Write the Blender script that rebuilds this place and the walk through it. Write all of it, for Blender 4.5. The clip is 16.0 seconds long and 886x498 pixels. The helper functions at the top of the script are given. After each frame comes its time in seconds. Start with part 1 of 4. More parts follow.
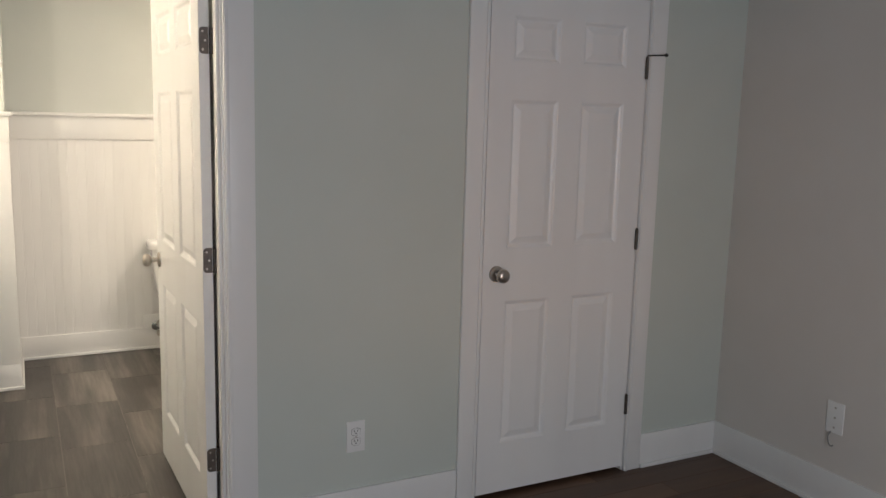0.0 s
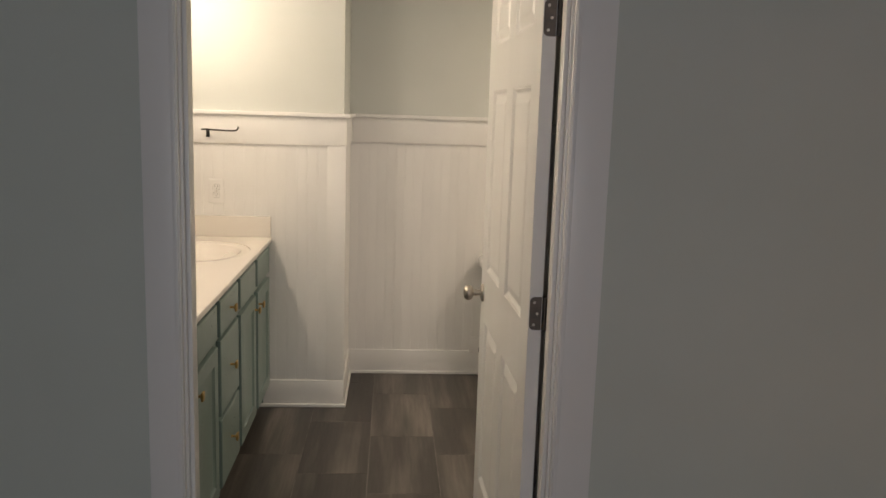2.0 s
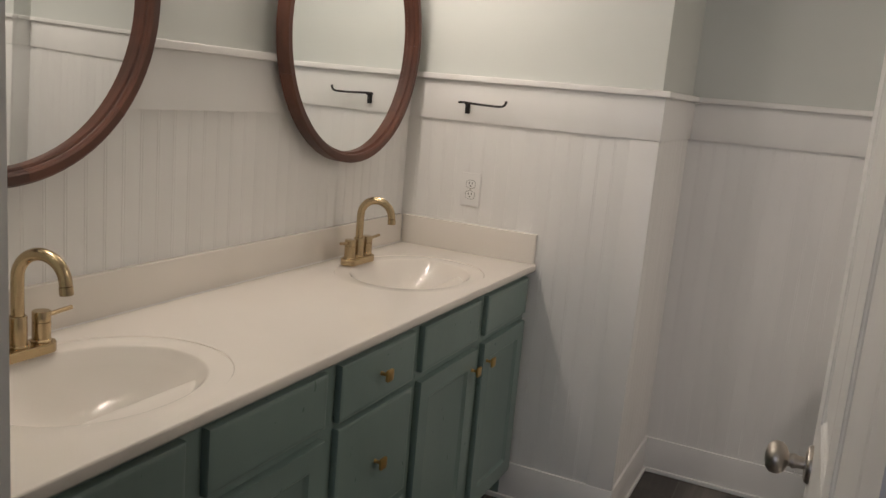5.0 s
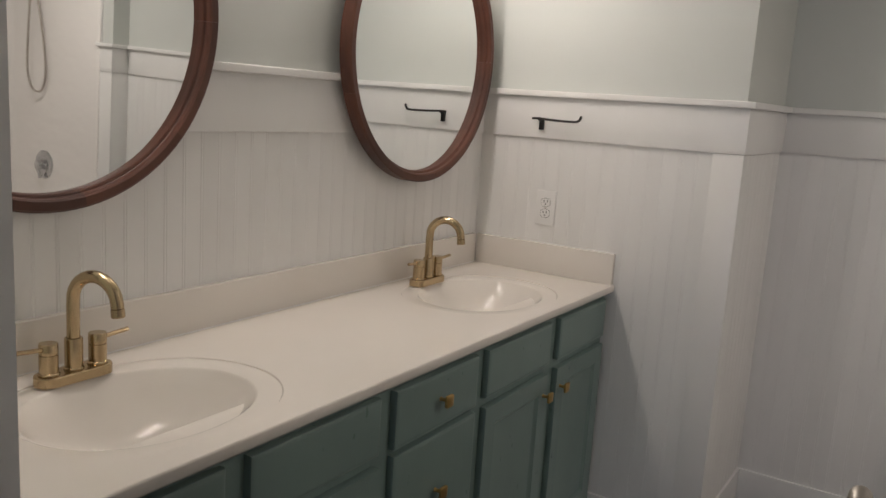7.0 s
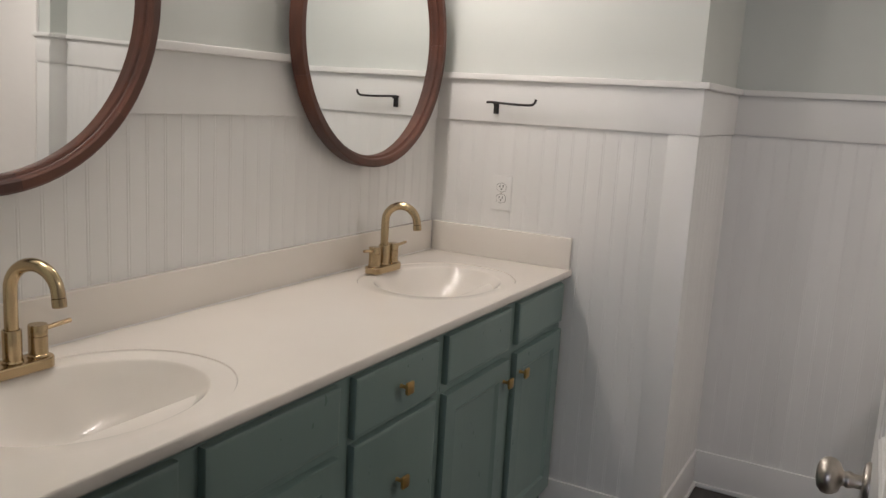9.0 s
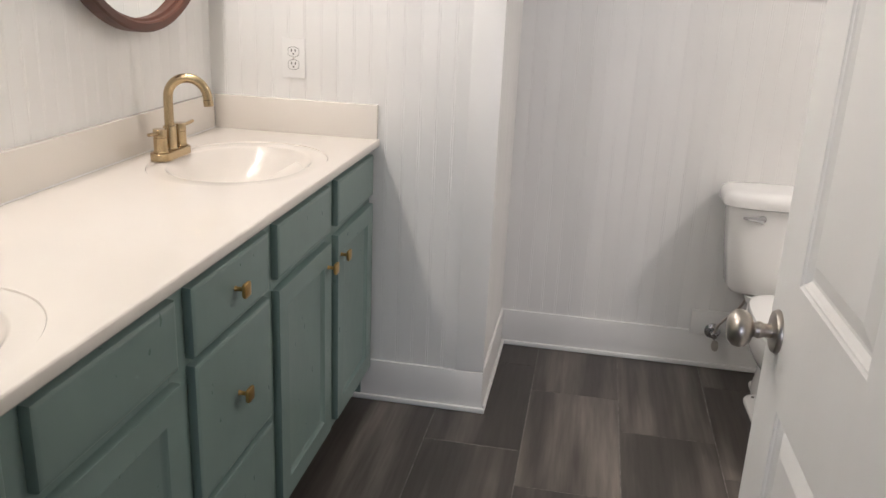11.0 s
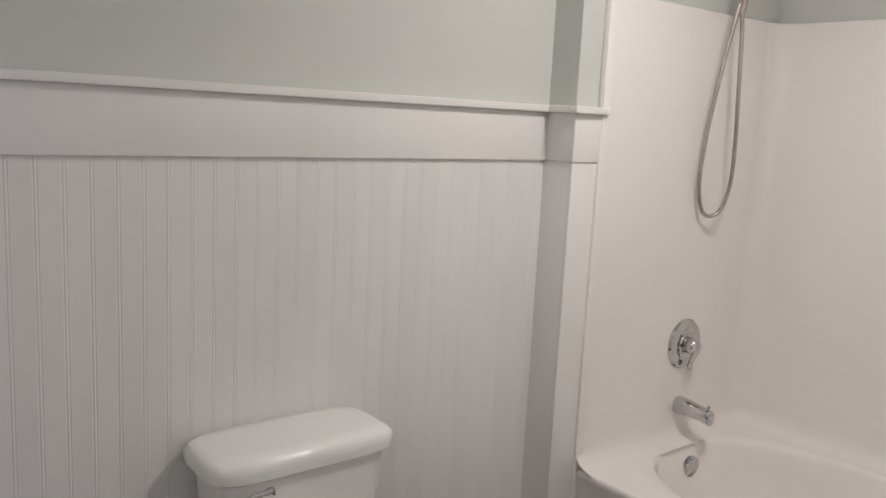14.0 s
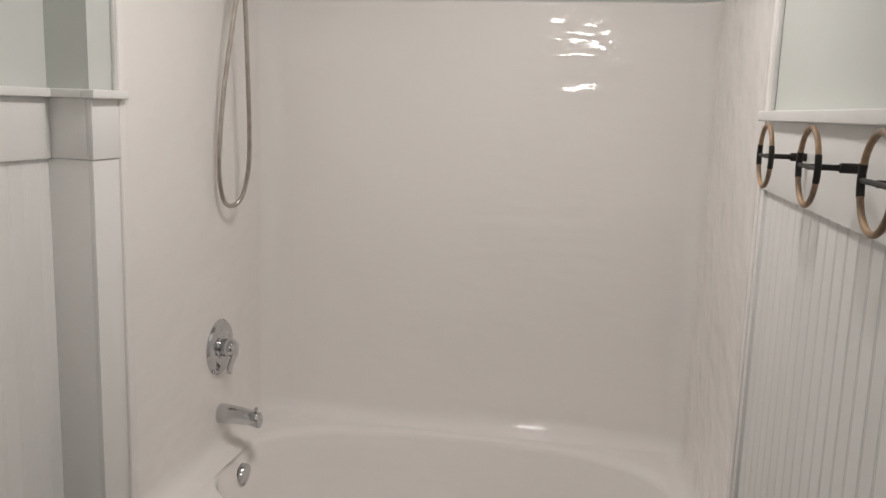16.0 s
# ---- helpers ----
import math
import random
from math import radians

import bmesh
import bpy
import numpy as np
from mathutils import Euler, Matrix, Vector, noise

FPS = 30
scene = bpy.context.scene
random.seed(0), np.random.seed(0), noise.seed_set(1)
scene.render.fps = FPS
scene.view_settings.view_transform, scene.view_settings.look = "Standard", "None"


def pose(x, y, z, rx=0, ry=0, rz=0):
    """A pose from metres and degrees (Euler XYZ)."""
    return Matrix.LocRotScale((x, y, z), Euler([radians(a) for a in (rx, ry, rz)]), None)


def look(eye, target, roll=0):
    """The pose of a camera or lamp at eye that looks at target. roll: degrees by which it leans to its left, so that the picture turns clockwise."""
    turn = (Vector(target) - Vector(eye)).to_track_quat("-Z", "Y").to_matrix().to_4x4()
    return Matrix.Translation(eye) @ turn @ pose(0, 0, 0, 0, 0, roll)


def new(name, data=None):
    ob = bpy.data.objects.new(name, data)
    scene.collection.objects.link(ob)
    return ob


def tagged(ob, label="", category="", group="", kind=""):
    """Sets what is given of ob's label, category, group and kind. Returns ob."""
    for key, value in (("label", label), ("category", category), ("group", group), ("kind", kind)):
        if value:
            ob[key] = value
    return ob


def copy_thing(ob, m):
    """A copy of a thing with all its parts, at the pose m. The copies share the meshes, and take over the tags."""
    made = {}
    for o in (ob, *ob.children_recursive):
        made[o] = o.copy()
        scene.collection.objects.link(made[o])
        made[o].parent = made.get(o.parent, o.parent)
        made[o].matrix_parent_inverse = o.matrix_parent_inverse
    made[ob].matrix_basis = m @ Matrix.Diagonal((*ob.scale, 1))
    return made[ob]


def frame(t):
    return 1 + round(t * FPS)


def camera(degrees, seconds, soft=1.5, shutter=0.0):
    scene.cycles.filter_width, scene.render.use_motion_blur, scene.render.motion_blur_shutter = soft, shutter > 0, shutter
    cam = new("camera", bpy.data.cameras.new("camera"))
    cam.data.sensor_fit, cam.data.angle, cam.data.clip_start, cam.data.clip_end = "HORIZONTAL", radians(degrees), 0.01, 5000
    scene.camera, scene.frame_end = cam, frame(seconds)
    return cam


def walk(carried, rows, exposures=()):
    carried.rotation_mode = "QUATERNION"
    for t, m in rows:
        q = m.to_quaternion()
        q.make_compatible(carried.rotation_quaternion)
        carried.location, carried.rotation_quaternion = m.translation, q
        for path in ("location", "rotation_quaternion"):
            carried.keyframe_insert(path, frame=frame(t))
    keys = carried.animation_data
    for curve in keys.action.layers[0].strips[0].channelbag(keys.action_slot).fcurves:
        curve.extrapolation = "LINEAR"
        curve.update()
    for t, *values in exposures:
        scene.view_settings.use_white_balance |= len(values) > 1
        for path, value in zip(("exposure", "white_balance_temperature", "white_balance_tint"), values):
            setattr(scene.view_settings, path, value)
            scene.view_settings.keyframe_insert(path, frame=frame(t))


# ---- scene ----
cam = camera(56.2, 16.0)
PATH = [
    (0, (0.985, -2.985, 1.585), (1.886, -1.227, 1.271), 1.5),
    (0.5, (1.012, -2.896, 1.569), (1.974, -1.167, 1.277), 1.8),
    (1, (0.981, -2.699, 1.591), (1.743, -0.877, 1.279), 1.7),
    (1.5, (1.003, -2.404, 1.598), (1.441, -0.48, 1.272), 0.9),
    (2, (1.175, -2.161, 1.585), (1.302, -0.193, 1.256), 1.8),
    (2.5, (1.289, -1.866, 1.555), (1.303, 0.105, 1.214), 2.7),
    (3, (1.366, -1.543, 1.545), (1.22, 0.42, 1.196), 3.7),
    (3.5, (1.484, -1.241, 1.539), (0.978, 0.661, 1.187), 3.5),
    (4, (1.532, -1.021, 1.527), (0.888, 0.838, 1.168), 4.6),
    (4.5, (1.484, -0.808, 1.509), (0.725, 1.005, 1.139), 5.2),
    (5, (1.482, -0.663, 1.495), (0.657, 1.12, 1.119), 5.1),
    (5.2, (1.49, -0.609, 1.493), (0.609, 1.146, 1.111), 5.0),
    (7.3, (1.531, -0.548, 1.499), (0.491, 1.124, 1.148), 3.7),
    (7.5, (1.53, -0.539, 1.501), (0.503, 1.141, 1.149), 3.6),
    (7.7, (1.536, -0.531, 1.502), (0.516, 1.152, 1.151), 3.4),
    (8, (1.535, -0.524, 1.502), (0.536, 1.174, 1.154), 3.3),
    (8.2, (1.525, -0.518, 1.495), (0.545, 1.191, 1.149), 3.3),
    (10.3, (1.384, -0.547, 1.408), (0.715, 1.274, 0.922), 3.4),
    (10.5, (1.332, -0.51, 1.402), (0.798, 1.339, 0.86), 3.1),
    (11, (1.22, -0.399, 1.407), (0.896, 1.474, 0.784), 2.6),
    (11.5, (1.11, -0.263, 1.44), (1.17, 1.65, 0.86), 2.8),
    (12, (1.103, -0.099, 1.493), (1.346, 1.821, 0.987), 0.9),
    (12.5, (1.137, 0.112, 1.532), (1.455, 2.051, 1.16), 1.5),
    (12.7, (1.125, 0.196, 1.521), (1.493, 2.128, 1.162), 1.8),
    (13, (1.071, 0.371, 1.524), (1.671, 2.245, 1.168), 2.9),
    (13.1, (1.049, 0.431, 1.526), (1.724, 2.281, 1.18), 3.2),
    (13.5, (0.976, 0.64, 1.524), (2.0, 2.326, 1.196), 3.2),
    (14, (1.015, 0.926, 1.505), (2.259, 2.46, 1.189), 2.9),
    (14.5, (1.042, 1.135, 1.504), (2.562, 2.398, 1.195), 3.1),
    (15, (1.002, 1.258, 1.513), (2.799, 2.079, 1.199), 2.8),
    (15.5, (0.993, 1.311, 1.527), (2.89, 1.854, 1.2), 2.1),
    (16, (1.067, 1.431, 1.535), (3.008, 1.783, 1.202), 1.9),
]
EXPOSURE = [(0, 1.07, 6450, 8.5), (1, 0.87, 6800, 12), (1.5, 0.45, 6800, 11), (2.5, 0.16, 6850, 12), (3.5, -0.25, 6600, 12.5), (5, -0.3, 6000, 12.5), (8, -0.40, 5750, 12.5), (10.5, 0.5, 5600, 12.5), (11, 0.58, 5600, 12.5),
    (12, 0.28, 5600, 12.5), (12.7, 0.08, 5600, 12.5), (13, 0.08, 5550, 12.5), (13.5, -0.1, 5550, 12.5), (14, -0.14, 5550, 12.5), (16, -0.28, 5550, 10)]
walk(cam, [(t, look(eye, target, roll)) for t, eye, target, roll in PATH], EXPOSURE)

# ---------------------------------------------------------------- light
world = bpy.data.worlds.new("dusk")
world.use_nodes = True
scene.world = world
_wn = world.node_tree.nodes
_sky = _wn.new("ShaderNodeTexSky")
_sky.sky_type, _sky.sun_disc = "NISHITA", False
_sky.sun_elevation, _sky.sun_rotation = radians(3), radians(200)
world.node_tree.links.new(_sky.outputs[0], _wn["Background"].inputs[0])
_wn["Background"].inputs[1].default_value = 0.06


def lamp(name, kind, place, target, power, color, size=0.1, size_y=None):
    data = bpy.data.lights.new(name, kind)
    data.energy, data.color = power, color
    if kind == "AREA":
        data.shape = "RECTANGLE" if size_y else "DISK"
        data.size = size
        if size_y:
            data.size_y = size_y
    else:
        data.shadow_soft_size = size
    ob = new(name, data)
    ob.matrix_world = look(place, target)
    return ob


BULB_COLOR = (1.0, 0.85, 0.69)
VANITY_Y = (0.40, 1.66)
LIGHT_Y = (0.44, 1.60)
for yc in LIGHT_Y:
    for dy in (-0.105, 0.0, 0.105):
        lamp("vanity_bulb", "POINT", (0.13, yc + dy, 2.06), (0.13, yc + dy, 1.0), 4.4, BULB_COLOR, 0.045)
lamp("ceiling_bulb", "AREA", (2.75, 1.75, 2.405), (2.75, 1.75, 0), 16.5, BULB_COLOR, 0.26)
lamp("window_daylight", "AREA", (1.2, -4.42, 1.35), (2.2, -0.1, 1.1), 20.0, (0.83, 0.88, 1.0), 1.2, 1.3)

# ---------------------------------------------------------------- materials


def material(name, color, rough=0.5, metal=0.0, second=None, scale=6.0, bump=0.0, bump_scale=80.0, stretch=(1, 1, 1), spread=0.0, coat=0.0, spec=0.5, contrast=(0.35, 0.65), rough_var=0.06, bump_depth=0.002, bump_detail=4):
    m = bpy.data.materials.new(name)
    m.use_nodes = True
    n, l = m.node_tree.nodes, m.node_tree.links
    b = n["Principled BSDF"]
    b.inputs["Roughness"].default_value = rough
    b.inputs["Metallic"].default_value = metal
    b.inputs["Coat Weight"].default_value = coat
    b.inputs["Coat Roughness"].default_value = 0.06
    b.inputs["Specular IOR Level"].default_value = spec
    co = n.new("ShaderNodeTexCoord")
    mp = n.new("ShaderNodeMapping")
    mp.inputs["Scale"].default_value = stretch
    l.new(co.outputs["Object"], mp.inputs["Vector"])
    vec = mp.outputs["Vector"]
    if spread:
        info = n.new("ShaderNodeObjectInfo")
        add = n.new("ShaderNodeVectorMath")
        add.operation = "MULTIPLY_ADD"
        comb = n.new("ShaderNodeCombineXYZ")
        for k in range(3):
            l.new(info.outputs["Random"], comb.inputs[k])
        l.new(comb.outputs[0], add.inputs[0])
        add.inputs[1].default_value = (37, 53, 71)
        l.new(vec, add.inputs[2])
        vec = add.outputs[0]
    large = n.new("ShaderNodeTexNoise")
    large.inputs["Scale"].default_value, large.inputs["Detail"].default_value = scale, 5
    l.new(vec, large.inputs["Vector"])
    ramp = n.new("ShaderNodeValToRGB")
    ramp.color_ramp.elements[0].position, ramp.color_ramp.elements[1].position = contrast
    ramp.color_ramp.elements[0].color = (*color, 1)
    ramp.color_ramp.elements[1].color = (*(second or [c * 0.94 for c in color]), 1)
    l.new(large.outputs["Fac"], ramp.inputs["Fac"])
    out = ramp.outputs["Color"]
    if spread:
        hsv = n.new("ShaderNodeHueSaturation")
        mr = n.new("ShaderNodeMapRange")
        mr.inputs["To Min"].default_value, mr.inputs["To Max"].default_value = 1 - spread, 1 + spread
        l.new(info.outputs["Random"], mr.inputs["Value"])
        l.new(mr.outputs[0], hsv.inputs["Value"])
        l.new(out, hsv.inputs["Color"])
        out = hsv.outputs["Color"]
    l.new(out, b.inputs["Base Color"])
    fine = n.new("ShaderNodeTexNoise")
    fine.inputs["Scale"].default_value, fine.inputs["Detail"].default_value = bump_scale, bump_detail
    l.new(vec, fine.inputs["Vector"])
    rr = n.new("ShaderNodeMapRange")
    rr.inputs["To Min"].default_value, rr.inputs["To Max"].default_value = max(0.0, rough - rough_var), min(1.0, rough + rough_var)
    l.new(fine.outputs["Fac"], rr.inputs["Value"])
    l.new(rr.outputs[0], b.inputs["Roughness"])
    if bump:
        bm_ = n.new("ShaderNodeBump")
        bm_.inputs["Strength"].default_value, bm_.inputs["Distance"].default_value = bump, bump_depth
        l.new(fine.outputs["Fac"], bm_.inputs["Height"])
        l.new(bm_.outputs[0], b.inputs["Normal"])
    return m


SAGE = material("sage_wall_paint", (0.60, 0.617, 0.585), 0.62, second=(0.58, 0.597, 0.565), scale=2.5, bump=0.12, bump_scale=240)
GREY_WALL = material("bedroom_wall_paint", (0.565, 0.60, 0.55), 0.62, second=(0.545, 0.58, 0.53), scale=2.5, bump=0.12, bump_scale=240)
# Bedroom wall paint with the warm cast of the light put into its colour.
EAST_WARM_LIT = material("bedroom_wall_paint_warm_lit", (0.645, 0.605, 0.56), 0.62, second=(0.625, 0.585, 0.54), scale=2.5, bump=0.12, bump_scale=240)
WHITE = material("white_trim_paint", (0.80, 0.79, 0.77), 0.36, second=(0.76, 0.75, 0.73), scale=4, bump=0.06, bump_scale=60, stretch=(1, 1, 0.3))
BEAD = material("white_beadboard_paint", (0.80, 0.79, 0.77), 0.42, second=(0.76, 0.75, 0.73), scale=5, bump=0.03, bump_scale=40, stretch=(1, 1, 0.4), spread=0.012)
DOORW = material("white_door_paint", (0.80, 0.79, 0.775), 0.33, second=(0.765, 0.755, 0.74), scale=5, bump=0.07, bump_scale=90, stretch=(1, 1, 0.12))
CEIL = material("white_ceiling_paint", (0.8, 0.8, 0.78), 0.8, bump=0.3, bump_scale=150)
GREEN = material("green_cabinet_paint", (0.190, 0.258, 0.236), 0.30, second=(0.172, 0.236, 0.215), scale=5, bump=0.06, bump_scale=60, stretch=(1, 1, 0.4))
# Cabinet green again, darkened with shade for the carcass and toe kick.
GREEN_SHADED = material("green_cabinet_paint_shaded", (0.180, 0.245, 0.222), 0.4, second=(0.16, 0.22, 0.2), scale=5, bump=0.06, bump_scale=60)
MARBLE = material("cream_cultured_marble", (0.77, 0.725, 0.665), 0.07, second=(0.745, 0.70, 0.64), scale=3, bump=0.01, bump_scale=25, coat=0.0, rough_var=0.03, spec=0.3)
ACRYL = material("white_gelcoat", (0.84, 0.81, 0.78), 0.025, second=(0.83, 0.80, 0.77), scale=2, bump=1.0, bump_scale=8, rough_var=0.008, stretch=(1, 0.55, 1.5), bump_depth=0.005, bump_detail=1.5)
CHINA = material("white_vitreous_china", (0.83, 0.82, 0.80), 0.035, second=(0.81, 0.80, 0.78), scale=3, coat=0.3, rough_var=0.012)
SEAT_PL = material("white_seat_plastic", (0.82, 0.81, 0.79), 0.22, second=(0.80, 0.79, 0.77), scale=3, rough_var=0.03)
CHROME = material("polished_chrome", (0.60, 0.60, 0.61), 0.07, 1.0, second=(0.56, 0.56, 0.57), rough_var=0.02)
NICKEL = material("satin_nickel", (0.54, 0.50, 0.45), 0.33, 1.0, second=(0.44, 0.40, 0.36), scale=30)
BRONZE = material("tarnished_nickel_hinge", (0.13, 0.11, 0.095), 0.45, 0.85, second=(0.10, 0.088, 0.078), scale=40, bump=0.1)
BRASS = material("brushed_champagne_brass", (0.52, 0.40, 0.24), 0.23, 1.0, second=(0.49, 0.38, 0.23), scale=20, bump=0.05, bump_scale=200, stretch=(1, 1, 0.1))
GOLD = material("brushed_gold_knob", (0.66, 0.43, 0.16), 0.3, 1.0, second=(0.58, 0.37, 0.13), scale=30)
BLACK = material("matte_black_iron", (0.018, 0.017, 0.016), 0.5, 0.4, second=(0.03, 0.027, 0.025), scale=40, bump=0.15)
WOOD = material("walnut_mirror_wood", (0.112, 0.040, 0.022), 0.48, second=(0.055, 0.020, 0.012), scale=9, bump=0.1, bump_scale=90, stretch=(1, 0.5, 0.5), spread=0.16)
RATTAN = material("honey_rattan", (0.46, 0.30, 0.165), 0.55, second=(0.16, 0.11, 0.08), scale=30, bump=0.25, bump_scale=120)
DARK = material("dark_gap", (0.02, 0.02, 0.02), 0.8)
PLATE = material("white_outlet_plastic", (0.80, 0.79, 0.77), 0.3, second=(0.79, 0.78, 0.76))
# Grey for the painted seam shade on outlets and the cable's own colour.
SEAM_GREY = material("grey_seam_shade_and_cable", (0.25, 0.24, 0.225), 0.5)
GROUT = material("dark_grout", (0.12, 0.11, 0.10), 0.85, second=(0.24, 0.225, 0.205), scale=40, bump=0.2)
BEDWOOD = material("dark_brown_floor_planks", (0.135, 0.073, 0.042), 0.5, second=(0.078, 0.044, 0.027), scale=5, bump=0.12, bump_scale=60, stretch=(0.12, 1.6, 1), spread=0.18)
MIRROR = material("mirror_silver", (0.88, 0.9, 0.89), 0.015, 1.0, second=(0.88, 0.9, 0.89), rough_var=0.005)


def tile_material():
    """Dark wood-look porcelain: broad pale streaks over fine grain, offset from tile to tile."""
    m = material("wood_look_porcelain", (0.055, 0.047, 0.041), 0.36, second=(0.20, 0.174, 0.150), scale=1.5, bump=0.06, bump_scale=45, stretch=(5.0, 0.45, 1), spread=0.28, contrast=(0.48, 0.76))
    n, l = m.node_tree.nodes, m.node_tree.links
    b = n["Principled BSDF"]
    base = b.inputs["Base Color"].links[0].from_socket
    co = n.new("ShaderNodeTexCoord")
    info = n.new("ShaderNodeObjectInfo")
    mp = n.new("ShaderNodeMapping")
    mp.inputs["Scale"].default_value = (46, 2.6, 1)
    l.new(co.outputs["Object"], mp.inputs["Vector"])
    grain = n.new("ShaderNodeTexNoise")
    grain.noise_dimensions = "4D"
    grain.inputs["Scale"].default_value, grain.inputs["Detail"].default_value = 1.6, 6
    mul = n.new("ShaderNodeMath")
    mul.operation = "MULTIPLY"
    mul.inputs[1].default_value = 40
    l.new(info.outputs["Random"], mul.inputs[0])
    l.new(mul.outputs[0], grain.inputs["W"])
    l.new(mp.outputs[0], grain.inputs["Vector"])
    mr = n.new("ShaderNodeMapRange")
    mr.inputs["From Min"].default_value, mr.inputs["From Max"].default_value = 0.3, 0.7
    mr.inputs["To Min"].default_value, mr.inputs["To Max"].default_value = 0.76, 1.24
    l.new(grain.outputs["Fac"], mr.inputs["Value"])
    mix = n.new("ShaderNodeVectorMath")
    mix.operation = "SCALE"
    l.new(base, mix.inputs[0])
    l.new(mr.outputs[0], mix.inputs["Scale"])
    l.new(mix.outputs[0], b.inputs["Base Color"])
    return m


TILE = tile_material()

# ---------------------------------------------------------------- builders


def finish(bm, smooth=None):
    me = bpy.data.meshes.new("mesh")
    bmesh.ops.recalc_face_normals(bm, faces=bm.faces)
    bm.to_mesh(me)
    bm.free()
    if smooth is not None:
        for p in me.polygons:
            p.use_smooth = True
        me.set_sharp_from_angle(angle=radians(smooth))
    return me


def part(name, bm, mat, parent=None, label="", smooth=30):
    me = bm if isinstance(bm, bpy.types.Mesh) else finish(bm, smooth)
    if not me.materials:
        me.materials.append(mat)
    ob = new(name, me)
    ob.parent = parent
    if label:
        ob["label"] = label
    return ob


def thing(name, m, label, category, group="", kind=""):
    ob = new(name)
    ob.empty_display_size = 0.05
    ob.matrix_world = m
    return tagged(ob, label, category, group, kind)


def structure(name, bm, mat, label, category, smooth=30):
    return tagged(part(name, bm, mat, None, "", smooth), label, category, kind="structure")


def box(x0, x1, y0, y1, z0, z1, bevel=0.0, seg=2, into=None):
    bm = bmesh.new()
    vs = [bm.verts.new((x, y, z)) for z in (z0, z1) for y in (y0, y1) for x in (x0, x1)]
    for q in ((0, 1, 3, 2), (4, 6, 7, 5), (0, 4, 5, 1), (2, 3, 7, 6), (0, 2, 6, 4), (1, 5, 7, 3)):
        bm.faces.new([vs[k] for k in q])
    if bevel:
        bmesh.ops.bevel(bm, geom=bm.edges[:], offset=bevel, segments=seg, affect="EDGES", profile=0.6)
    if into is not None:
        merge(into, bm)
        return into
    return bm


def merge(into, bm, m=None):
    tmp = bpy.data.meshes.new("tmp")
    if m is not None:
        bm.transform(m)
    bm.to_mesh(tmp)
    bm.free()
    into.from_mesh(tmp)
    bpy.data.meshes.remove(tmp)
    return into


def boxes(*rows, bevel=0.0):
    bm = bmesh.new()
    for r in rows:
        box(*r, bevel=bevel, into=bm)
    return bm


def loops_mesh(loops, cap_start=True, cap_end=True, bm=None):
    """Skin over closed loops of equal length."""
    bm = bm or bmesh.new()
    rings = [[bm.verts.new(p) for p in loop] for loop in loops]
    n = len(rings[0])
    for a, b in zip(rings, rings[1:]):
        for k in range(n):
            bm.faces.new((a[k], a[(k + 1) % n], b[(k + 1) % n], b[k]))
    if cap_start:
        bm.faces.new(rings[0][::-1])
    if cap_end:
        bm.faces.new(rings[-1])
    return bm


def lathe(profile, n=28, m=None):
    """Profile of (radius, height) about local z."""
    bm = loops_mesh([[(max(r, 1e-4) * math.cos(2 * math.pi * k / n), max(r, 1e-4) * math.sin(2 * math.pi * k / n), h) for k in range(n)] for r, h in profile])
    if m is not None:
        bm.transform(m)
    return bm


def oval(cx, cy, hx, hy, z, n=64, e=2.0):
    out = []
    for k in range(n):
        a = 2 * math.pi * k / n
        c, s = math.cos(a), math.sin(a)
        out.append((cx + hx * math.copysign(abs(c) ** (2 / e), c), cy + hy * math.copysign(abs(s) ** (2 / e), s), z))
    return out


def tube(points, radius, n=10, closed=False):
    """A round bar along points."""
    pts = [Vector(p) for p in points]
    loops = []
    up = Vector((0, 0, 1))
    ref = None
    for k, p in enumerate(pts):
        a = pts[k - 1] if k or closed else p
        b = pts[(k + 1) % len(pts)] if k < len(pts) - 1 or closed else p
        d = (b - a).normalized()
        if ref is None:
            ref = d.cross(up) if abs(d.z) < 0.95 else d.cross(Vector((1, 0, 0)))
        ref = (ref - d * ref.dot(d)).normalized()
        side = d.cross(ref)
        loops.append([tuple(p + radius * (math.cos(2 * math.pi * j / n) * ref + math.sin(2 * math.pi * j / n) * side)) for j in range(n)])
    if closed:
        loops.append(loops[0])
        bm = loops_mesh(loops, False, False)
        bmesh.ops.remove_doubles(bm, verts=bm.verts[:], dist=1e-5)
        return bm
    return loops_mesh(loops)


def spline(ctrl, n=8):
    """Catmull-Rom through the control points."""
    p = [Vector(c) for c in ctrl]
    p = [2 * p[0] - p[1]] + p + [2 * p[-1] - p[-2]]
    out = []
    for a, b, c, d in zip(p, p[1:], p[2:], p[3:]):
        for k in range(n):
            t = k / n
            out.append(0.5 * (2 * b + (c - a) * t + (2 * a - 5 * b + 4 * c - d) * t * t + (3 * b - a - 3 * c + d) * t**3))
    return out + [p[-2]]


# ---------------------------------------------------------------- plan
RET, FAR, CORNER = 2.125, 2.715, 0.928
CLOSET_X, HOOK_Y = 1.652, 1.068
JOG_X, PLUMB_Y = 2.85, 2.605
TUB_X0, TUB_X1 = 2.955, 3.88
EAST, EASTB, H = 3.98, 3.945, 2.44
DOOR0, DOOR1, DOORH = 0.682, 1.592, 2.09
CL0, CL1 = 2.608, 3.376
BED_FACE, IN = -0.160, -0.060
CAP_Z, FRZ_Z, BASE_H = 1.553, 1.39, 0.147

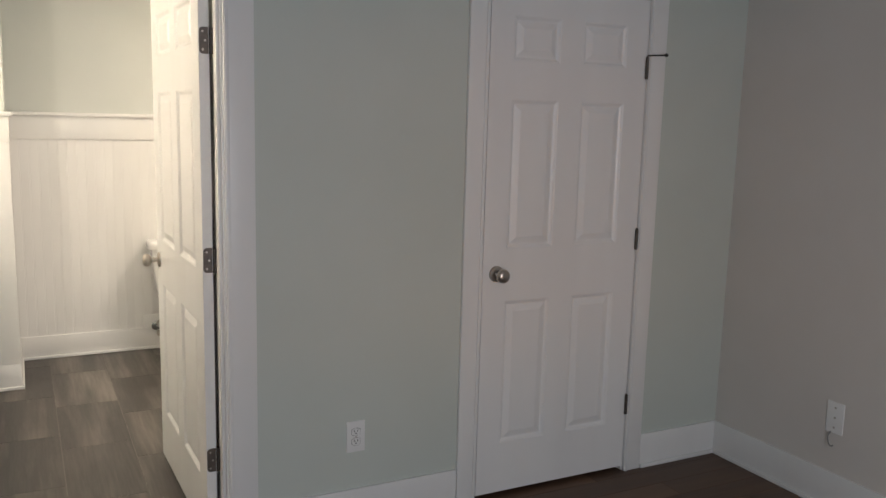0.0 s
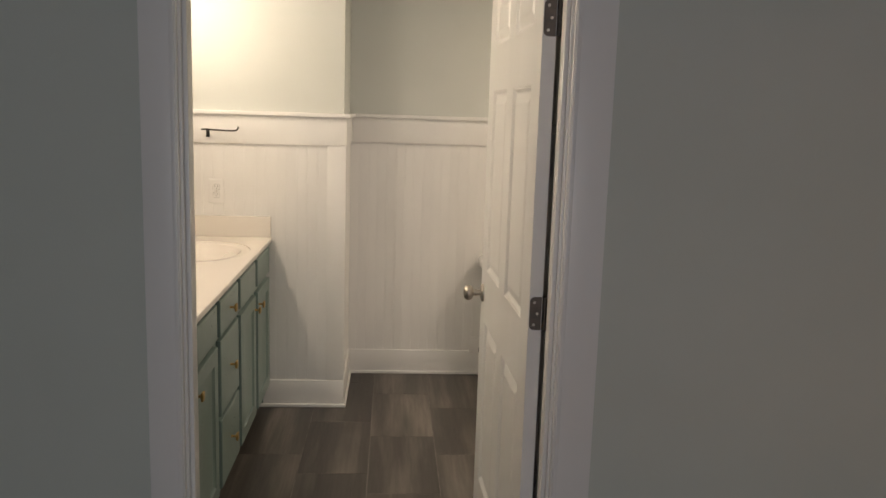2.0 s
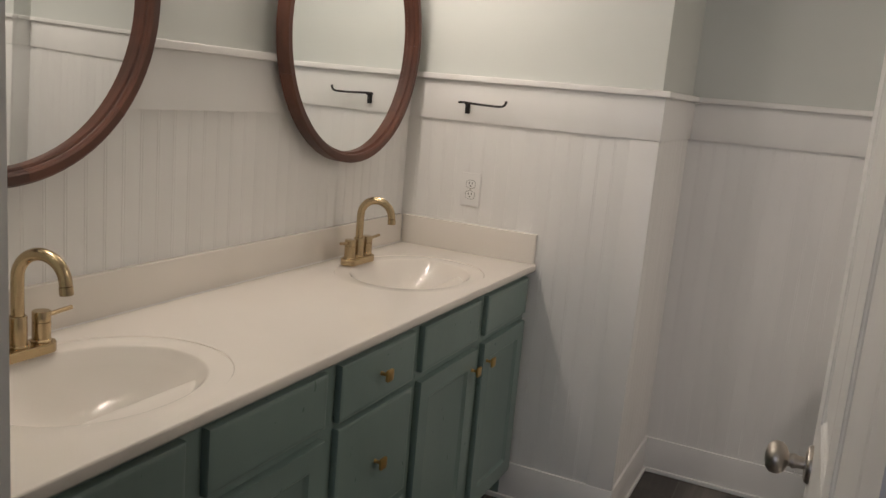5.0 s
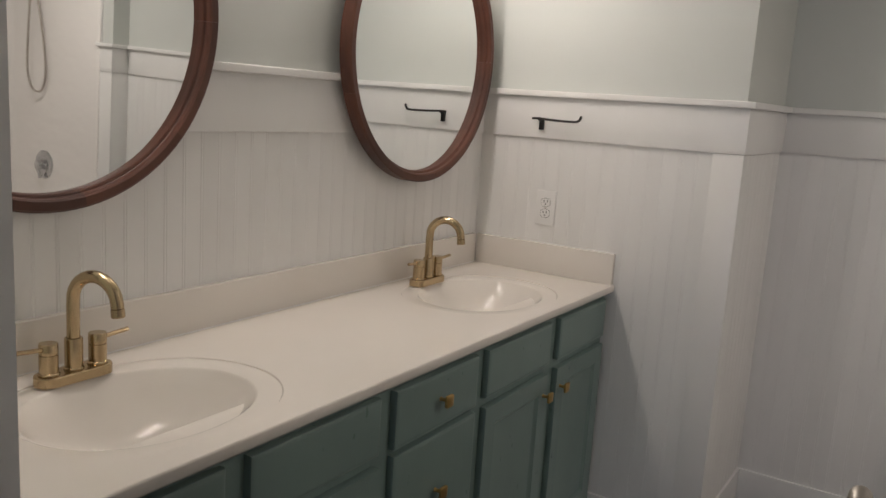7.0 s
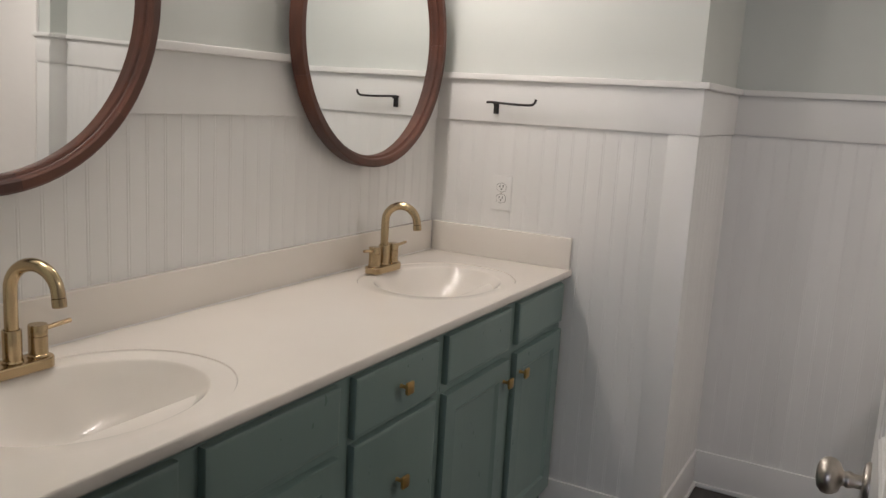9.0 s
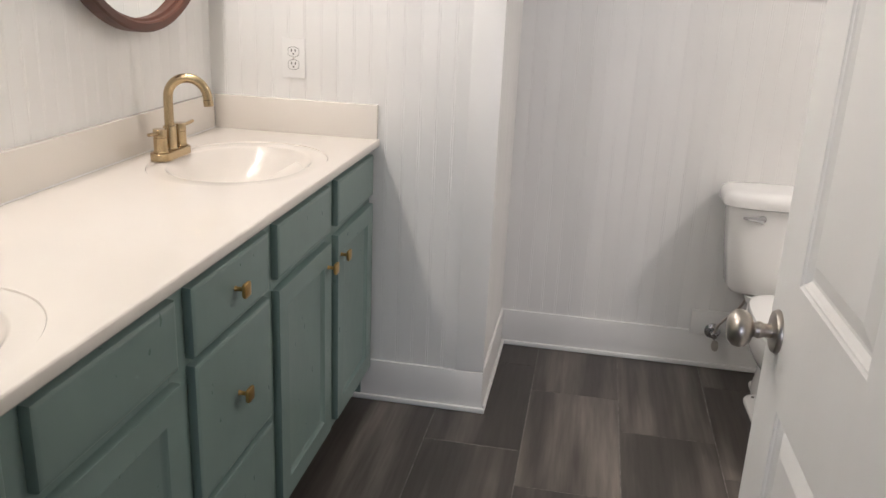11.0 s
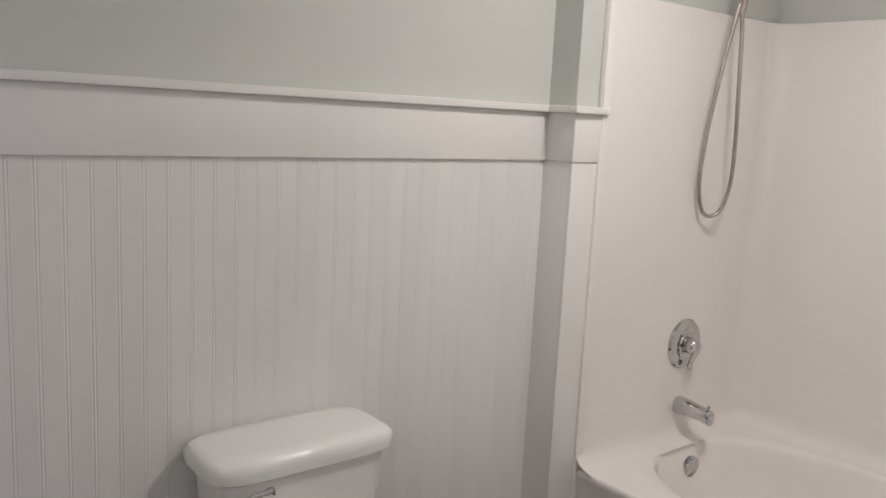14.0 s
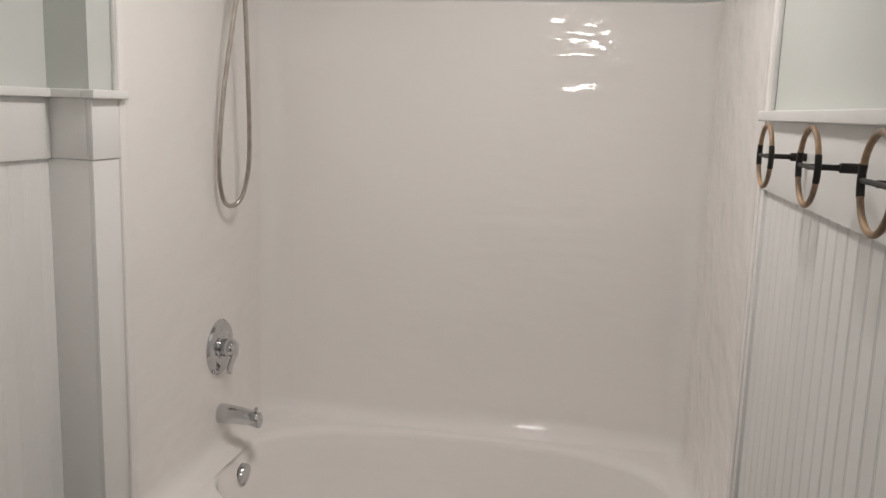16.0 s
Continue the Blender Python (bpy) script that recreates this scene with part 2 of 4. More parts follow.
structure("wall_west", box(-0.12, 0, IN, RET, 0, H), SAGE, "pale sage painted bathroom wall behind the vanity", "wall")
structure("wall_return", box(-0.12, CORNER, RET, 2.84, 0, H), SAGE, "pale sage painted wall return at the vanity end", "wall")
structure("wall_north", box(CORNER, JOG_X, FAR, 2.84, 0, H), SAGE, "pale sage painted wall behind the toilet", "wall")
structure("wall_plumbing", box(JOG_X, EAST, PLUMB_Y, 2.84, 0, H), SAGE, "pale sage painted wall at the tub's tap end", "wall")
structure("wall_east", boxes((EAST, 4.1, BED_FACE + 0.02, 2.84, 0, H), (EASTB, 4.1, -4.5, BED_FACE + 0.02, 0, H)), EAST_WARM_LIT, "pale painted outer wall, warm light tint in its colour", "wall")
structure("wall_hooks", box(CLOSET_X + 0.1, EAST, HOOK_Y - 0.1, HOOK_Y, 0, H), SAGE, "pale sage painted wall with ring hooks", "wall")
structure("wall_closet", box(CLOSET_X, CLOSET_X + 0.1, IN, HOOK_Y, 0, H), SAGE, "pale sage painted closet side wall", "wall")
structure("wall_tub_back", box(TUB_X1 + 0.02, EAST, HOOK_Y, PLUMB_Y, 0, H), SAGE, "pale sage painted wall above the tub surround", "wall")
structure("wall_door", boxes((-1.6, DOOR0 - 0.02, BED_FACE, IN, 0, H), (DOOR0 - 0.02, DOOR1 + 0.02, BED_FACE, IN, DOORH + 0.02, H), (DOOR1 + 0.02, CL0 - 0.02, BED_FACE, IN, 0, H),
    (CL0 - 0.02, CL1 + 0.02, BED_FACE, IN, DOORH + 0.02, H), (CL1 + 0.02, EAST, BED_FACE, IN, 0, H)), GREY_WALL, "pale sage painted bedroom wall with two doorways", "wall")
structure("wall_bedroom_west", box(-1.72, -1.6, -4.5, 0, 0, H), GREY_WALL, "plain painted bedroom wall", "wall")
WX0, WX1, WZ0, WZ1 = 0.55, 1.85, 0.65, 2.05
structure("wall_bedroom_south", boxes((-1.72, WX0, -4.62, -4.5, 0, H), (WX1, 4.1, -4.62, -4.5, 0, H), (WX0, WX1, -4.62, -4.5, 0, WZ0), (WX0, WX1, -4.62, -4.5, WZ1, H)), GREY_WALL, "plain painted bedroom wall with a window", "wall")
structure("ceiling", box(-1.72, 4.1, -4.62, 2.84, H, H + 0.1), CEIL, "flat white painted ceiling", "ceiling")
structure("ground", box(-30, 30, -30, 30, -0.14, -0.1), GROUT, "plain dark ground under the house", "ground")
bed_floor = structure("floor_bedroom", box(-1.72, 4.1, -4.62, -0.09, -0.1, 0.002), DARK, "dark brown wood plank bedroom floor", "floor")
bath_floor = structure("floor_bathroom", box(-0.12, 4.1, -0.09, 2.84, -0.1, -0.0008), GROUT, "dark wood-look porcelain tile bathroom floor", "floor")

# bedroom window behind the walker
win = tagged(part("window_1", boxes((WX0, WX0 + 0.05, -4.58, -4.52, WZ0, WZ1), (WX1 - 0.05, WX1, -4.58, -4.52, WZ0, WZ1), (WX0 + 0.05, WX1 - 0.05, -4.58, -4.52, WZ0, WZ0 + 0.05),
    (WX0 + 0.05, WX1 - 0.05, -4.58, -4.52, WZ1 - 0.05, WZ1), (WX0 + 0.05, WX1 - 0.05, -4.57, -4.53, 1.33, 1.37)), WHITE), "white framed bedroom window at dusk", "window", kind="structure")


def wainscot(name, p0, p1, label, planks=True, ext0=0.0, ext1=0.0, in0=0.0, in1=0.0, stile0=0.0, stile1=0.0, flat=False, cap_e1=0.0):
    """Panelling along p0 to p1; the room lies to the left of that line. ext: how far the boards run past a convex end."""
    d = Vector((p1[0] - p0[0], p1[1] - p0[1]))
    L = d.length
    ob = thing(name, pose(p0[0], p0[1], 0, 0, 0, math.degrees(math.atan2(d.y, d.x))), label, "wainscot", kind="structure")
    t = 0.016

    def run(th):
        return (-th if ext0 else in0), (L + th if ext1 else L - in1)

    a, b = run(t)
    part("frieze_board", box(a, b, 0, t, FRZ_Z, CAP_Z - 0.021, 0.0015), WHITE, ob)
    a, b = run(0.034)
    part("cap_rail", box(a, b + cap_e1, 0, 0.034, CAP_Z - 0.021, CAP_Z, 0.004, 3), WHITE, ob)
    a, b = run(0.014)
    part("baseboard", box(a, b, 0, 0.014, 0, BASE_H, 0.002), WHITE, ob)
    a, b = run(0.026)
    part("shoe_moulding", box(a, b, 0.0142, 0.026, 0, 0.019, 0.005, 3), WHITE, ob)
    z0, z1 = BASE_H, FRZ_Z
    if flat:
        a, b = run(0.012)
        part("flat_board", box(a, b, 0, 0.012, z0 + 0.001, z1 - 0.001, 0.001), WHITE, ob)
        return ob
    for s, x0, x1 in ((stile0, run(0.013)[0], stile0), (stile1, L - stile1, run(0.013)[1])):
        if s:
            part("corner_stile", box(x0, x1, 0, 0.013, z0 + 0.0005, z1 - 0.0005, 0.0015), WHITE, ob)
    if planks:
        x0, x1 = stile0, L - stile1
        count = max(1, round((x1 - x0) / 0.0532))
        w = (x1 - x0) / count
        me = plank_mesh(w, z0, z1)
        for k in range(count):
            o = part("plank", me, BEAD, ob)
            o.location = (x0 + k * w, 0, 0)
    return ob


def plank_mesh(w, z0, z1):
    prof = [(0, 0.0055), (w - 0.0105, 0.0055), (w - 0.0093, 0.0047), (w - 0.0082, 0.0047), (w - 0.0070, 0.0053), (w - 0.0050, 0.0057), (w - 0.0032, 0.0053), (w - 0.0020, 0.0046), (w - 0.0010, 0.0046), (w, 0.0055)]
    bm = bmesh.new()
    lo = [bm.verts.new((u, v, z0)) for u, v in prof]
    hi = [bm.verts.new((u, v, z1)) for u, v in prof]
    for k in range(len(prof) - 1):
        bm.faces.new((lo[k], hi[k], hi[k + 1], lo[k + 1]))
    return bm_mesh(bm)


def bm_mesh(bm):
    me = bpy.data.meshes.new("mesh")
    bm.to_mesh(me)
    bm.free()
    return me


wainscot("wainscot_west", (0, RET), (0, IN), "white painted beadboard wainscot behind the vanity", in0=0.016)
wainscot("wainscot_return", (CORNER, RET), (0, RET), "white painted beadboard wainscot with a corner stile", ext0=1, stile0=0.082)
wainscot("wainscot_return_side", (CORNER, FAR), (CORNER, RET), "white painted wainscot on the wall return", in0=0.016, planks=True)
wainscot("wainscot_north", (JOG_X, FAR), (CORNER, FAR), "white painted beadboard wainscot behind the toilet", in0=0.016)
wainscot("wainscot_jog", (JOG_X, PLUMB_Y), (JOG_X, FAR), "narrow white flat panelling on the wall jog", flat=True)
wainscot("wainscot_tub_end", (TUB_X0 + 0.01, PLUMB_Y), (JOG_X, PLUMB_Y), "narrow white flat board beside the tub", flat=True, ext1=1)
wainscot("wainscot_hooks", (CLOSET_X, HOOK_Y), (TUB_X0 - 0.01, HOOK_Y), "white painted beadboard wainscot below ring hooks", ext0=1, stile0=0.085, stile1=0.03)
wainscot("wainscot_closet", (CLOSET_X, IN), (CLOSET_X, HOOK_Y), "white painted wainscot on the closet side", stile1=0.085, in0=0.02)

for name, z0, y0, y1 in (("trim_tub_north", CAP_Z + 0.001, PLUMB_Y - 0.012, PLUMB_Y - 0.0005), ("trim_tub_south", CAP_Z + 0.001, HOOK_Y + 0.0005, HOOK_Y + 0.012)):
    structure(name, box(TUB_X0 - 0.012, TUB_X0 + 0.012, y0, y1, z0, 1.95, 0.003), WHITE, "thin white trim strip beside the tub surround", "trim")

# bedroom baseboards
for name, x0, x1 in (("baseboard_bedroom_1", -1.6, DOOR0 - 0.096), ("baseboard_bedroom_2", DOOR1 + 0.112, CL0 - 0.095), ("baseboard_bedroom_3", CL1 + 0.098, EASTB - 0.015)):
    structure(name, box(x0, x1, BED_FACE - 0.014, BED_FACE - 0.0003, 0, 0.166, 0.002), WHITE, "white painted tall baseboard", "baseboard")
structure("baseboard_bedroom_4", box(EASTB - 0.0145, EASTB - 0.0003, -4.5, BED_FACE - 0.0005, 0, 0.166, 0.002), WHITE, "white painted tall baseboard", "baseboard")
structure("shoe_bedroom", box(EASTB - 0.028, EASTB - 0.0148, -4.5, BED_FACE - 0.0285, 0.008, 0.027, 0.005), WHITE, "white painted shoe moulding", "trim")
structure("shoe_bedroom_north", box(CL1 + 0.098, EASTB - 0.0148, BED_FACE - 0.028, BED_FACE - 0.0143, 0.008, 0.027, 0.005), WHITE, "white painted shoe moulding", "trim")

# ---------------------------------------------------------------- doors


def door_frame(name, x0, x1, label, stop_y, sides, outer0, outer1):
    ob = thing(name, pose(0, 0, 0), label, "door frame", kind="structure")
    for n, a, b in (("jamb", x0 - 0.02, x0), ("jamb", x1, x1 + 0.02)):
        part(n, box(a, b, BED_FACE + 0.0005, IN - 0.0005, -0.004, DOORH, 0.0015), WHITE, ob)
    part("head_jamb", box(x0 - 0.02, x1 + 0.02, BED_FACE + 0.0005, IN - 0.0005, DOORH + 0.0005, DOORH + 0.02), WHITE, ob)
    for a, b in ((x0 + 0.0003, x0 + 0.011), (x1 - 0.011, x1 - 0.0003)):
        part("door_stop", box(a, b, stop_y[0], stop_y[1], -0.004, DOORH - 0.012, 0.003), WHITE, ob)
    for y0, y1, s in sides:
        for a, b, inner in ((outer0, x0 - 0.006, 1), (x1 + 0.006, outer1, -1)):
            bm = box(a, b, y0, y1, -0.004, DOORH + 0.1, 0.003)
            e = b if inner > 0 else a
            yy = (y0 - 0.005, y0 + 0.002) if s < 0 else (y1 - 0.002, y1 + 0.005)
            box(e - 0.016 if inner > 0 else e + 0.004, e - 0.004 if inner > 0 else e + 0.016, *yy, -0.003, DOORH + 0.0, 0.0025, into=bm)
            part("casing", bm, WHITE, ob)
        part("head_casing", box(x0 - 0.006, x1 + 0.006, y0, y1, DOORH + 0.006, DOORH + 0.1, 0.003), WHITE, ob)
    return ob


door_frame("door_frame_bathroom", DOOR0, DOOR1, "white painted bathroom door frame", (-0.145, -0.096), ((-0.177, BED_FACE - 0.0003, -1),), 0.590, 1.700)
door_frame("door_frame_closet", CL0, CL1, "white painted closet door frame", (-0.11, IN - 0.002), ((-0.177, BED_FACE - 0.0003, -1),), 2.516, 3.471)


def door_panel(x0, x1, z0, z1, th):
    """Moulded panel, both faces: a slope down, a groove and a raised field."""
    bm = bmesh.new()
    for y, s in ((0.0, 1), (th, -1)):
        rings = []
        for inset, depth in ((-0.001, 0.0003), (0.003, 0.0028), (0.006, 0.0030), (0.008, 0.006), (0.015, 0.0105), (0.020, 0.0105), (0.024, 0.009), (0.043, 0.0032), (0.046, 0.0022)):
            yy = y + s * depth
            rings.append([(x0 + inset, yy, z0 + inset), (x1 - inset, yy, z0 + inset), (x1 - inset, yy, z1 - inset), (x0 + inset, yy, z1 - inset)])
        loops_mesh(rings, False, True, bm)
    return bm


def knob_bm(sign, y, x, z):
    """Round door knob with its neck, out of the face y."""
    m = Matrix.Translation((x, y, z)) @ Matrix.Rotation(radians(-90 * sign), 4, "X") @ Matrix.Diagonal((1, 1, 1.1, 1))
    neck = lathe([(0.011, 0.006), (0.0105, 0.018), (0.013, 0.024), (0.013, 0.027), (0.011, 0.030), (0.012, 0.033), (0.022, 0.037), (0.0275, 0.044), (0.0285, 0.051), (0.0265, 0.058), (0.019, 0.064), (0.006, 0.0665)], 32, m)
    rose = lathe([(0.033, 0.0), (0.033, 0.003), (0.030, 0.007), (0.022, 0.009), (0.0125, 0.0095)], 32, m)
    return neck, rose


def six_panel_door(name, m, W, mat, label, knob_z, knob_mat, sides, pz, backset=0.062, z0=0.012):
    th, zt = 0.035, 2.088
    ob = thing(name, m, label, "door", kind="structure")
    st = 0.105 if W < 0.8 else 0.116
    px = ((st, W / 2 - 0.055), (W / 2 + 0.055, W - st))
    zz = [z0] + [v for p in pz for v in p] + [zt]
    for a in (0, W - st):
        part("stile", box(a, a + st, 0, th, z0, zt), mat, ob)
    for a, b in zip(zz[::2], zz[1::2]):
        part("rail", box(st, W - st, 0, th, a, b), mat, ob)
    for a, b in pz:
        part("mullion", box(W / 2 - 0.055, W / 2 + 0.055, 0, th, a, b), mat, ob)
    for a, b in px:
        for c, d in pz:
            part("panel", door_panel(a, b, c, d, th), mat, ob, "", 8)
    for s in sides:
        neck, rose = knob_bm(s, th if s > 0 else 0.0, W - backset, knob_z)
        kn = part("knob", neck, knob_mat, ob, "round satin metal knob", 50)
        part("rosette", rose, knob_mat, kn, "", 40)
    part("latch_plate", box(W, W + 0.0012, 0.006, 0.029, knob_z - 0.028, knob_z + 0.028, 0.0004), knob_mat, ob)
    return ob


def hinge_plate(parent, x, y0, y1, zc, mat, knuckle):
    """Leaf of a butt hinge on the door's edge, with rounded corners and screws, and its knuckle."""
    h, n = 0.089, 6
    y1r = y1
    pts = [(y0, zc - h / 2), (y0, zc + h / 2)]
    r = 0.013
    for cz, a0 in ((zc + h / 2 - r, 90), (zc - h / 2 + r, 0)):
        for k in range(n + 1):
            a = radians(a0 - 90 * k / n)
            pts.append((y1r - r + r * math.cos(a), cz + r * math.sin(a)))
    bm = loops_mesh([[(x, a, b) for a, b in pts], [(x - 0.0025, a, b) for a, b in pts]])
    hg = part("hinge", bm, mat, parent, "tarnished metal butt hinge")
    for dz in (-0.03, 0.0, 0.03):
        part("screw", lathe([(0.004, 0), (0.004, 0.0012), (0.0015, 0.0006)], 10, Matrix.Translation((x - 0.0025, (y0 + y1) / 2 + (0.004 if dz else -0.004), zc + dz)) @ Matrix.Rotation(radians(-90), 4, "Y")), NICKEL, hg)
    bm = bmesh.new()
    for k in range(5):
        merge(bm, lathe([(0.0063, 0), (0.0068, 0.0008), (0.0068, 0.0165), (0.0063, 0.0173)], 14, Matrix.Translation((*knuckle, zc - h / 2 + k * 0.0178))))
    part("knuckle", bm, mat, hg)
    return hg


bath_door = six_panel_door("door_bathroom", pose(1.577, -0.054, 0, 0, 0, 91.5), 0.912, DOORW, "white six-panel bathroom door standing open", 0.93, NICKEL, (1, -1), ((0.235, 0.832), (1.024, 1.658), (1.808, 1.972)), 0.052)
for zc in (0.325, 1.066, 1.82):
    hinge_plate(bath_door, 0.0, 0.002, 0.033, zc, BRONZE, (-0.004, -0.006))
closet_door = six_panel_door("door_closet", pose(CL1 - 0.003, -0.13, 0, 0, 0, 180), 0.762, DOORW, "white six-panel closet door, shut", 0.968, NICKEL, (1,), ((0.245, 0.852), (1.068, 1.66), (1.808, 1.98)), z0=0.03)
for zc in (0.325, 1.079, 1.81):
    bm = bmesh.new()
    for k in range(5):
        merge(bm, lathe([(0.0063, 0), (0.0068, 0.0008), (0.0068, 0.0165), (0.0063, 0.0173)], 14, Matrix.Translation((-0.001, 0.043, zc - 0.0445 + k * 0.0178))))
    merge(bm, lathe([(0.003, 0), (0.0055, 0.002), (0.003, 0.006)], 12, Matrix.Translation((-0.001, 0.043, zc + 0.0445))))
    part("hinge", bm, BRONZE, closet_door, "dark metal hinge knuckle")
stop = tube([(-0.001, 0.043, 1.862), (-0.012, 0.052, 1.864), (-0.06, 0.085, 1.866)], 0.0035)
merge(stop, lathe([(0.007, 0), (0.008, 0.003), (0.007, 0.011)], 12, Matrix.Translation((-0.06, 0.085, 1.866)) @ Matrix.Rotation(radians(-90), 4, "X")))
part("hinge_pin_stop", stop, BLACK, closet_door, "black hinge-pin door stop")
strike = thing("strike_plate", pose(DOOR0, -0.080, 0.93), "small tarnished metal strike plate on the jamb", "strike plate")
part("plate", box(0.0003, 0.002, -0.016, 0.014, -0.03, 0.03, 0.0008), BRONZE, strike)
part("lip", box(0.0003, 0.003, 0.014, 0.022, -0.016, 0.016, 0.0008), BRONZE, strike)

# ---------------------------------------------------------------- vanity
FACE = 0.535
vanity = thing("vanity_cabinet", pose(0, 0, 0), "long sage-green painted double vanity cabinet", "vanity")
part("carcass", boxes((0.02, FACE - 0.0185, -0.045, 2.108, 0.11, 0.76)), GREEN_SHADED, vanity)
part("toe_kick", box(0.44, 0.455, -0.045, 2.108, 0.0, 0.11), GREEN_SHADED, vanity)
part("side_panel", box(0.02, FACE - 0.0181, 2.1085, 2.1205, 0.0, 0.884, 0.001), GREEN, vanity)
YS = (-0.045, 0.4015, 0.84, 1.254, 1.6955, 2.12)
rails = [(FACE - 0.018, FACE, -0.045, 2.12, 0.865, 0.884), (FACE - 0.018, FACE, -0.045, 2.12, 0.10, 0.125)]
for k, y in enumerate(YS):
    rails.append((FACE - 0.018, FACE, y - 0.034 if k else y, y + 0.034 if k < 5 else y + 0.0003, 0.1252, 0.8648))
    if k < 5:
        rails.append((FACE - 0.0182, FACE - 0.0002, y + 0.0342, YS[k + 1] - 0.0342, 0.700, 0.742))
rails.append((FACE - 0.0182, FACE - 0.0002, YS[2] + 0.0342, YS[3] - 0.0342, 0.395, 0.425))
part("face_frame", boxes(*rails), GREEN, vanity)


def slab_front(name, y0, y1, z0, z1):
    """Drawer front with a worn, eased edge."""
    x0, x1 = FACE + 0.0004, FACE + 0.019
    loops = []
    for inset, x in ((0, x0), (0, x1 - 0.006), (0.0015, x1 - 0.002), (0.006, x1), (0.012, x1 + 0.0003)):
        loops.append([(x, y0 + inset, z0 + inset), (x, y1 - inset, z0 + inset), (x, y1 - inset, z1 - inset), (x, y0 + inset, z1 - inset)])
    return part(name, loops_mesh(loops), GREEN, vanity)


def panel_front(y0, y1, z0, z1):
    x0, x1 = FACE + 0.0004, FACE + 0.019
    loops = []
    for inset, x in ((0, x0), (0, x1 - 0.004), (0.002, x1), (0.056, x1), (0.058, x1 - 0.0015), (0.066, x1 - 0.009), (0.068, x1 - 0.0095)):
        loops.append([(x, y0 + inset, z0 + inset), (x, y1 - inset, z0 + inset), (x, y1 - inset, z1 - inset), (x, y0 + inset, z1 - inset)])
    return part("cabinet_door", loops_mesh(loops), GREEN, vanity)


def cab_knob(parent, y, z):
    """Square pillow-shaped knob on a round stem."""
    bm = lathe([(0.006, 0), (0.0045, 0.003), (0.0045, 0.016), (0.007, 0.019)], 14, Matrix.Translation((FACE + 0.0193, y, z)) @ Matrix.Rotation(radians(90), 4, "Y"))
    loops = []
    for hw, x in ((0.010, 0.018), (0.0145, 0.021), (0.0155, 0.025), (0.0145, 0.0275), (0.008, 0.029), (0.002, 0.0293)):
        loops.append([(FACE + 0.0193 + x, y + py - y, pz) for _, py, pz in [(0, *p) for p in sq(y, z, hw)]])
    loops_mesh(loops, True, True, bm)
    part("knob", bm, GOLD, parent, "brushed gold square knob", 40)


def sq(y, z, h, n=6):
    pts = []
    r = h * 0.35
    for cy, cz, a0 in ((h - r, h - r, 0), (-h + r, h - r, 90), (-h + r, -h + r, 180), (h - r, -h + r, 270)):
        for k in range(n + 1):
            a = radians(a0 + 90 * k / n)
            pts.append((y + cy + r * math.cos(a), z + cz + r * math.sin(a)))
    return pts


COLS = ((0.0, 0.373), (0.43, 0.812), (0.868, 1.228), (1.28, 1.664), (1.727, 2.096))
for k, (a, b) in enumerate(COLS):
    if k == 2:
        for z0, z1 in ((0.728, 0.866), (0.418, 0.713), (0.128, 0.402)):
            cab_knob(slab_front("drawer_front", a, b, z0, z1), (a + b) / 2, (z0 + z1) / 2 + 0.003)
    else:
        slab_front("false_front", a, b, 0.735, 0.866)
        dr = panel_front(a, b, 0.128, 0.708)
        cab_knob(dr, b - 0.028 if k in (0, 3) else a + 0.028, 0.645)

# countertop with two bowls
TOP, CX, CFRONT = 0.913, 0.302, 0.566
counter = thing("countertop", pose(0, 0, 0), "cream cultured-marble vanity top with integral bowls", "countertop")
bm = bmesh.new()
outer = [(0.0005, -0.058), (CFRONT - 0.004, -0.058), (CFRONT - 0.004, 2.1235), (0.0005, 2.1235)]
edges = []


def ring_edges(pts):
    vs = [bm.verts.new(p) for p in pts]
    for k in range(len(vs)):
        edges.append(bm.edges.new((vs[k], vs[(k + 1) % len(vs)])))


ring_edges([(x, y, TOP) for x, y in outer])
RING = {}
for yc in VANITY_Y:
    RING[yc] = oval(CX, yc, 0.223, 0.280, TOP, 72, 2.15)
    ring_edges(RING[yc])
bmesh.ops.triangle_fill(bm, edges=edges, use_beauty=True, normal=(0, 0, 1))
part("slab", bm, MARBLE, counter, "", None)
front = [(CFRONT - 0.004, TOP), (CFRONT - 0.0012, TOP - 0.0012), (CFRONT, TOP - 0.004), (CFRONT, TOP - 0.021), (CFRONT - 0.003, TOP - 0.026), (0.4, TOP - 0.026)]
bm = bmesh.new()
for (xa, za), (xb, zb) in zip(front, front[1:]):
    v = [bm.verts.new(p) for p in ((xa, -0.058, za), (xa, 2.1235, za), (xb, 2.1235, zb), (xb, -0.058, zb))]
    bm.faces.new(v)
bmesh.ops.remove_doubles(bm, verts=bm.verts[:], dist=1e-5)
part("front_edge", bm, MARBLE, counter, "", 60)
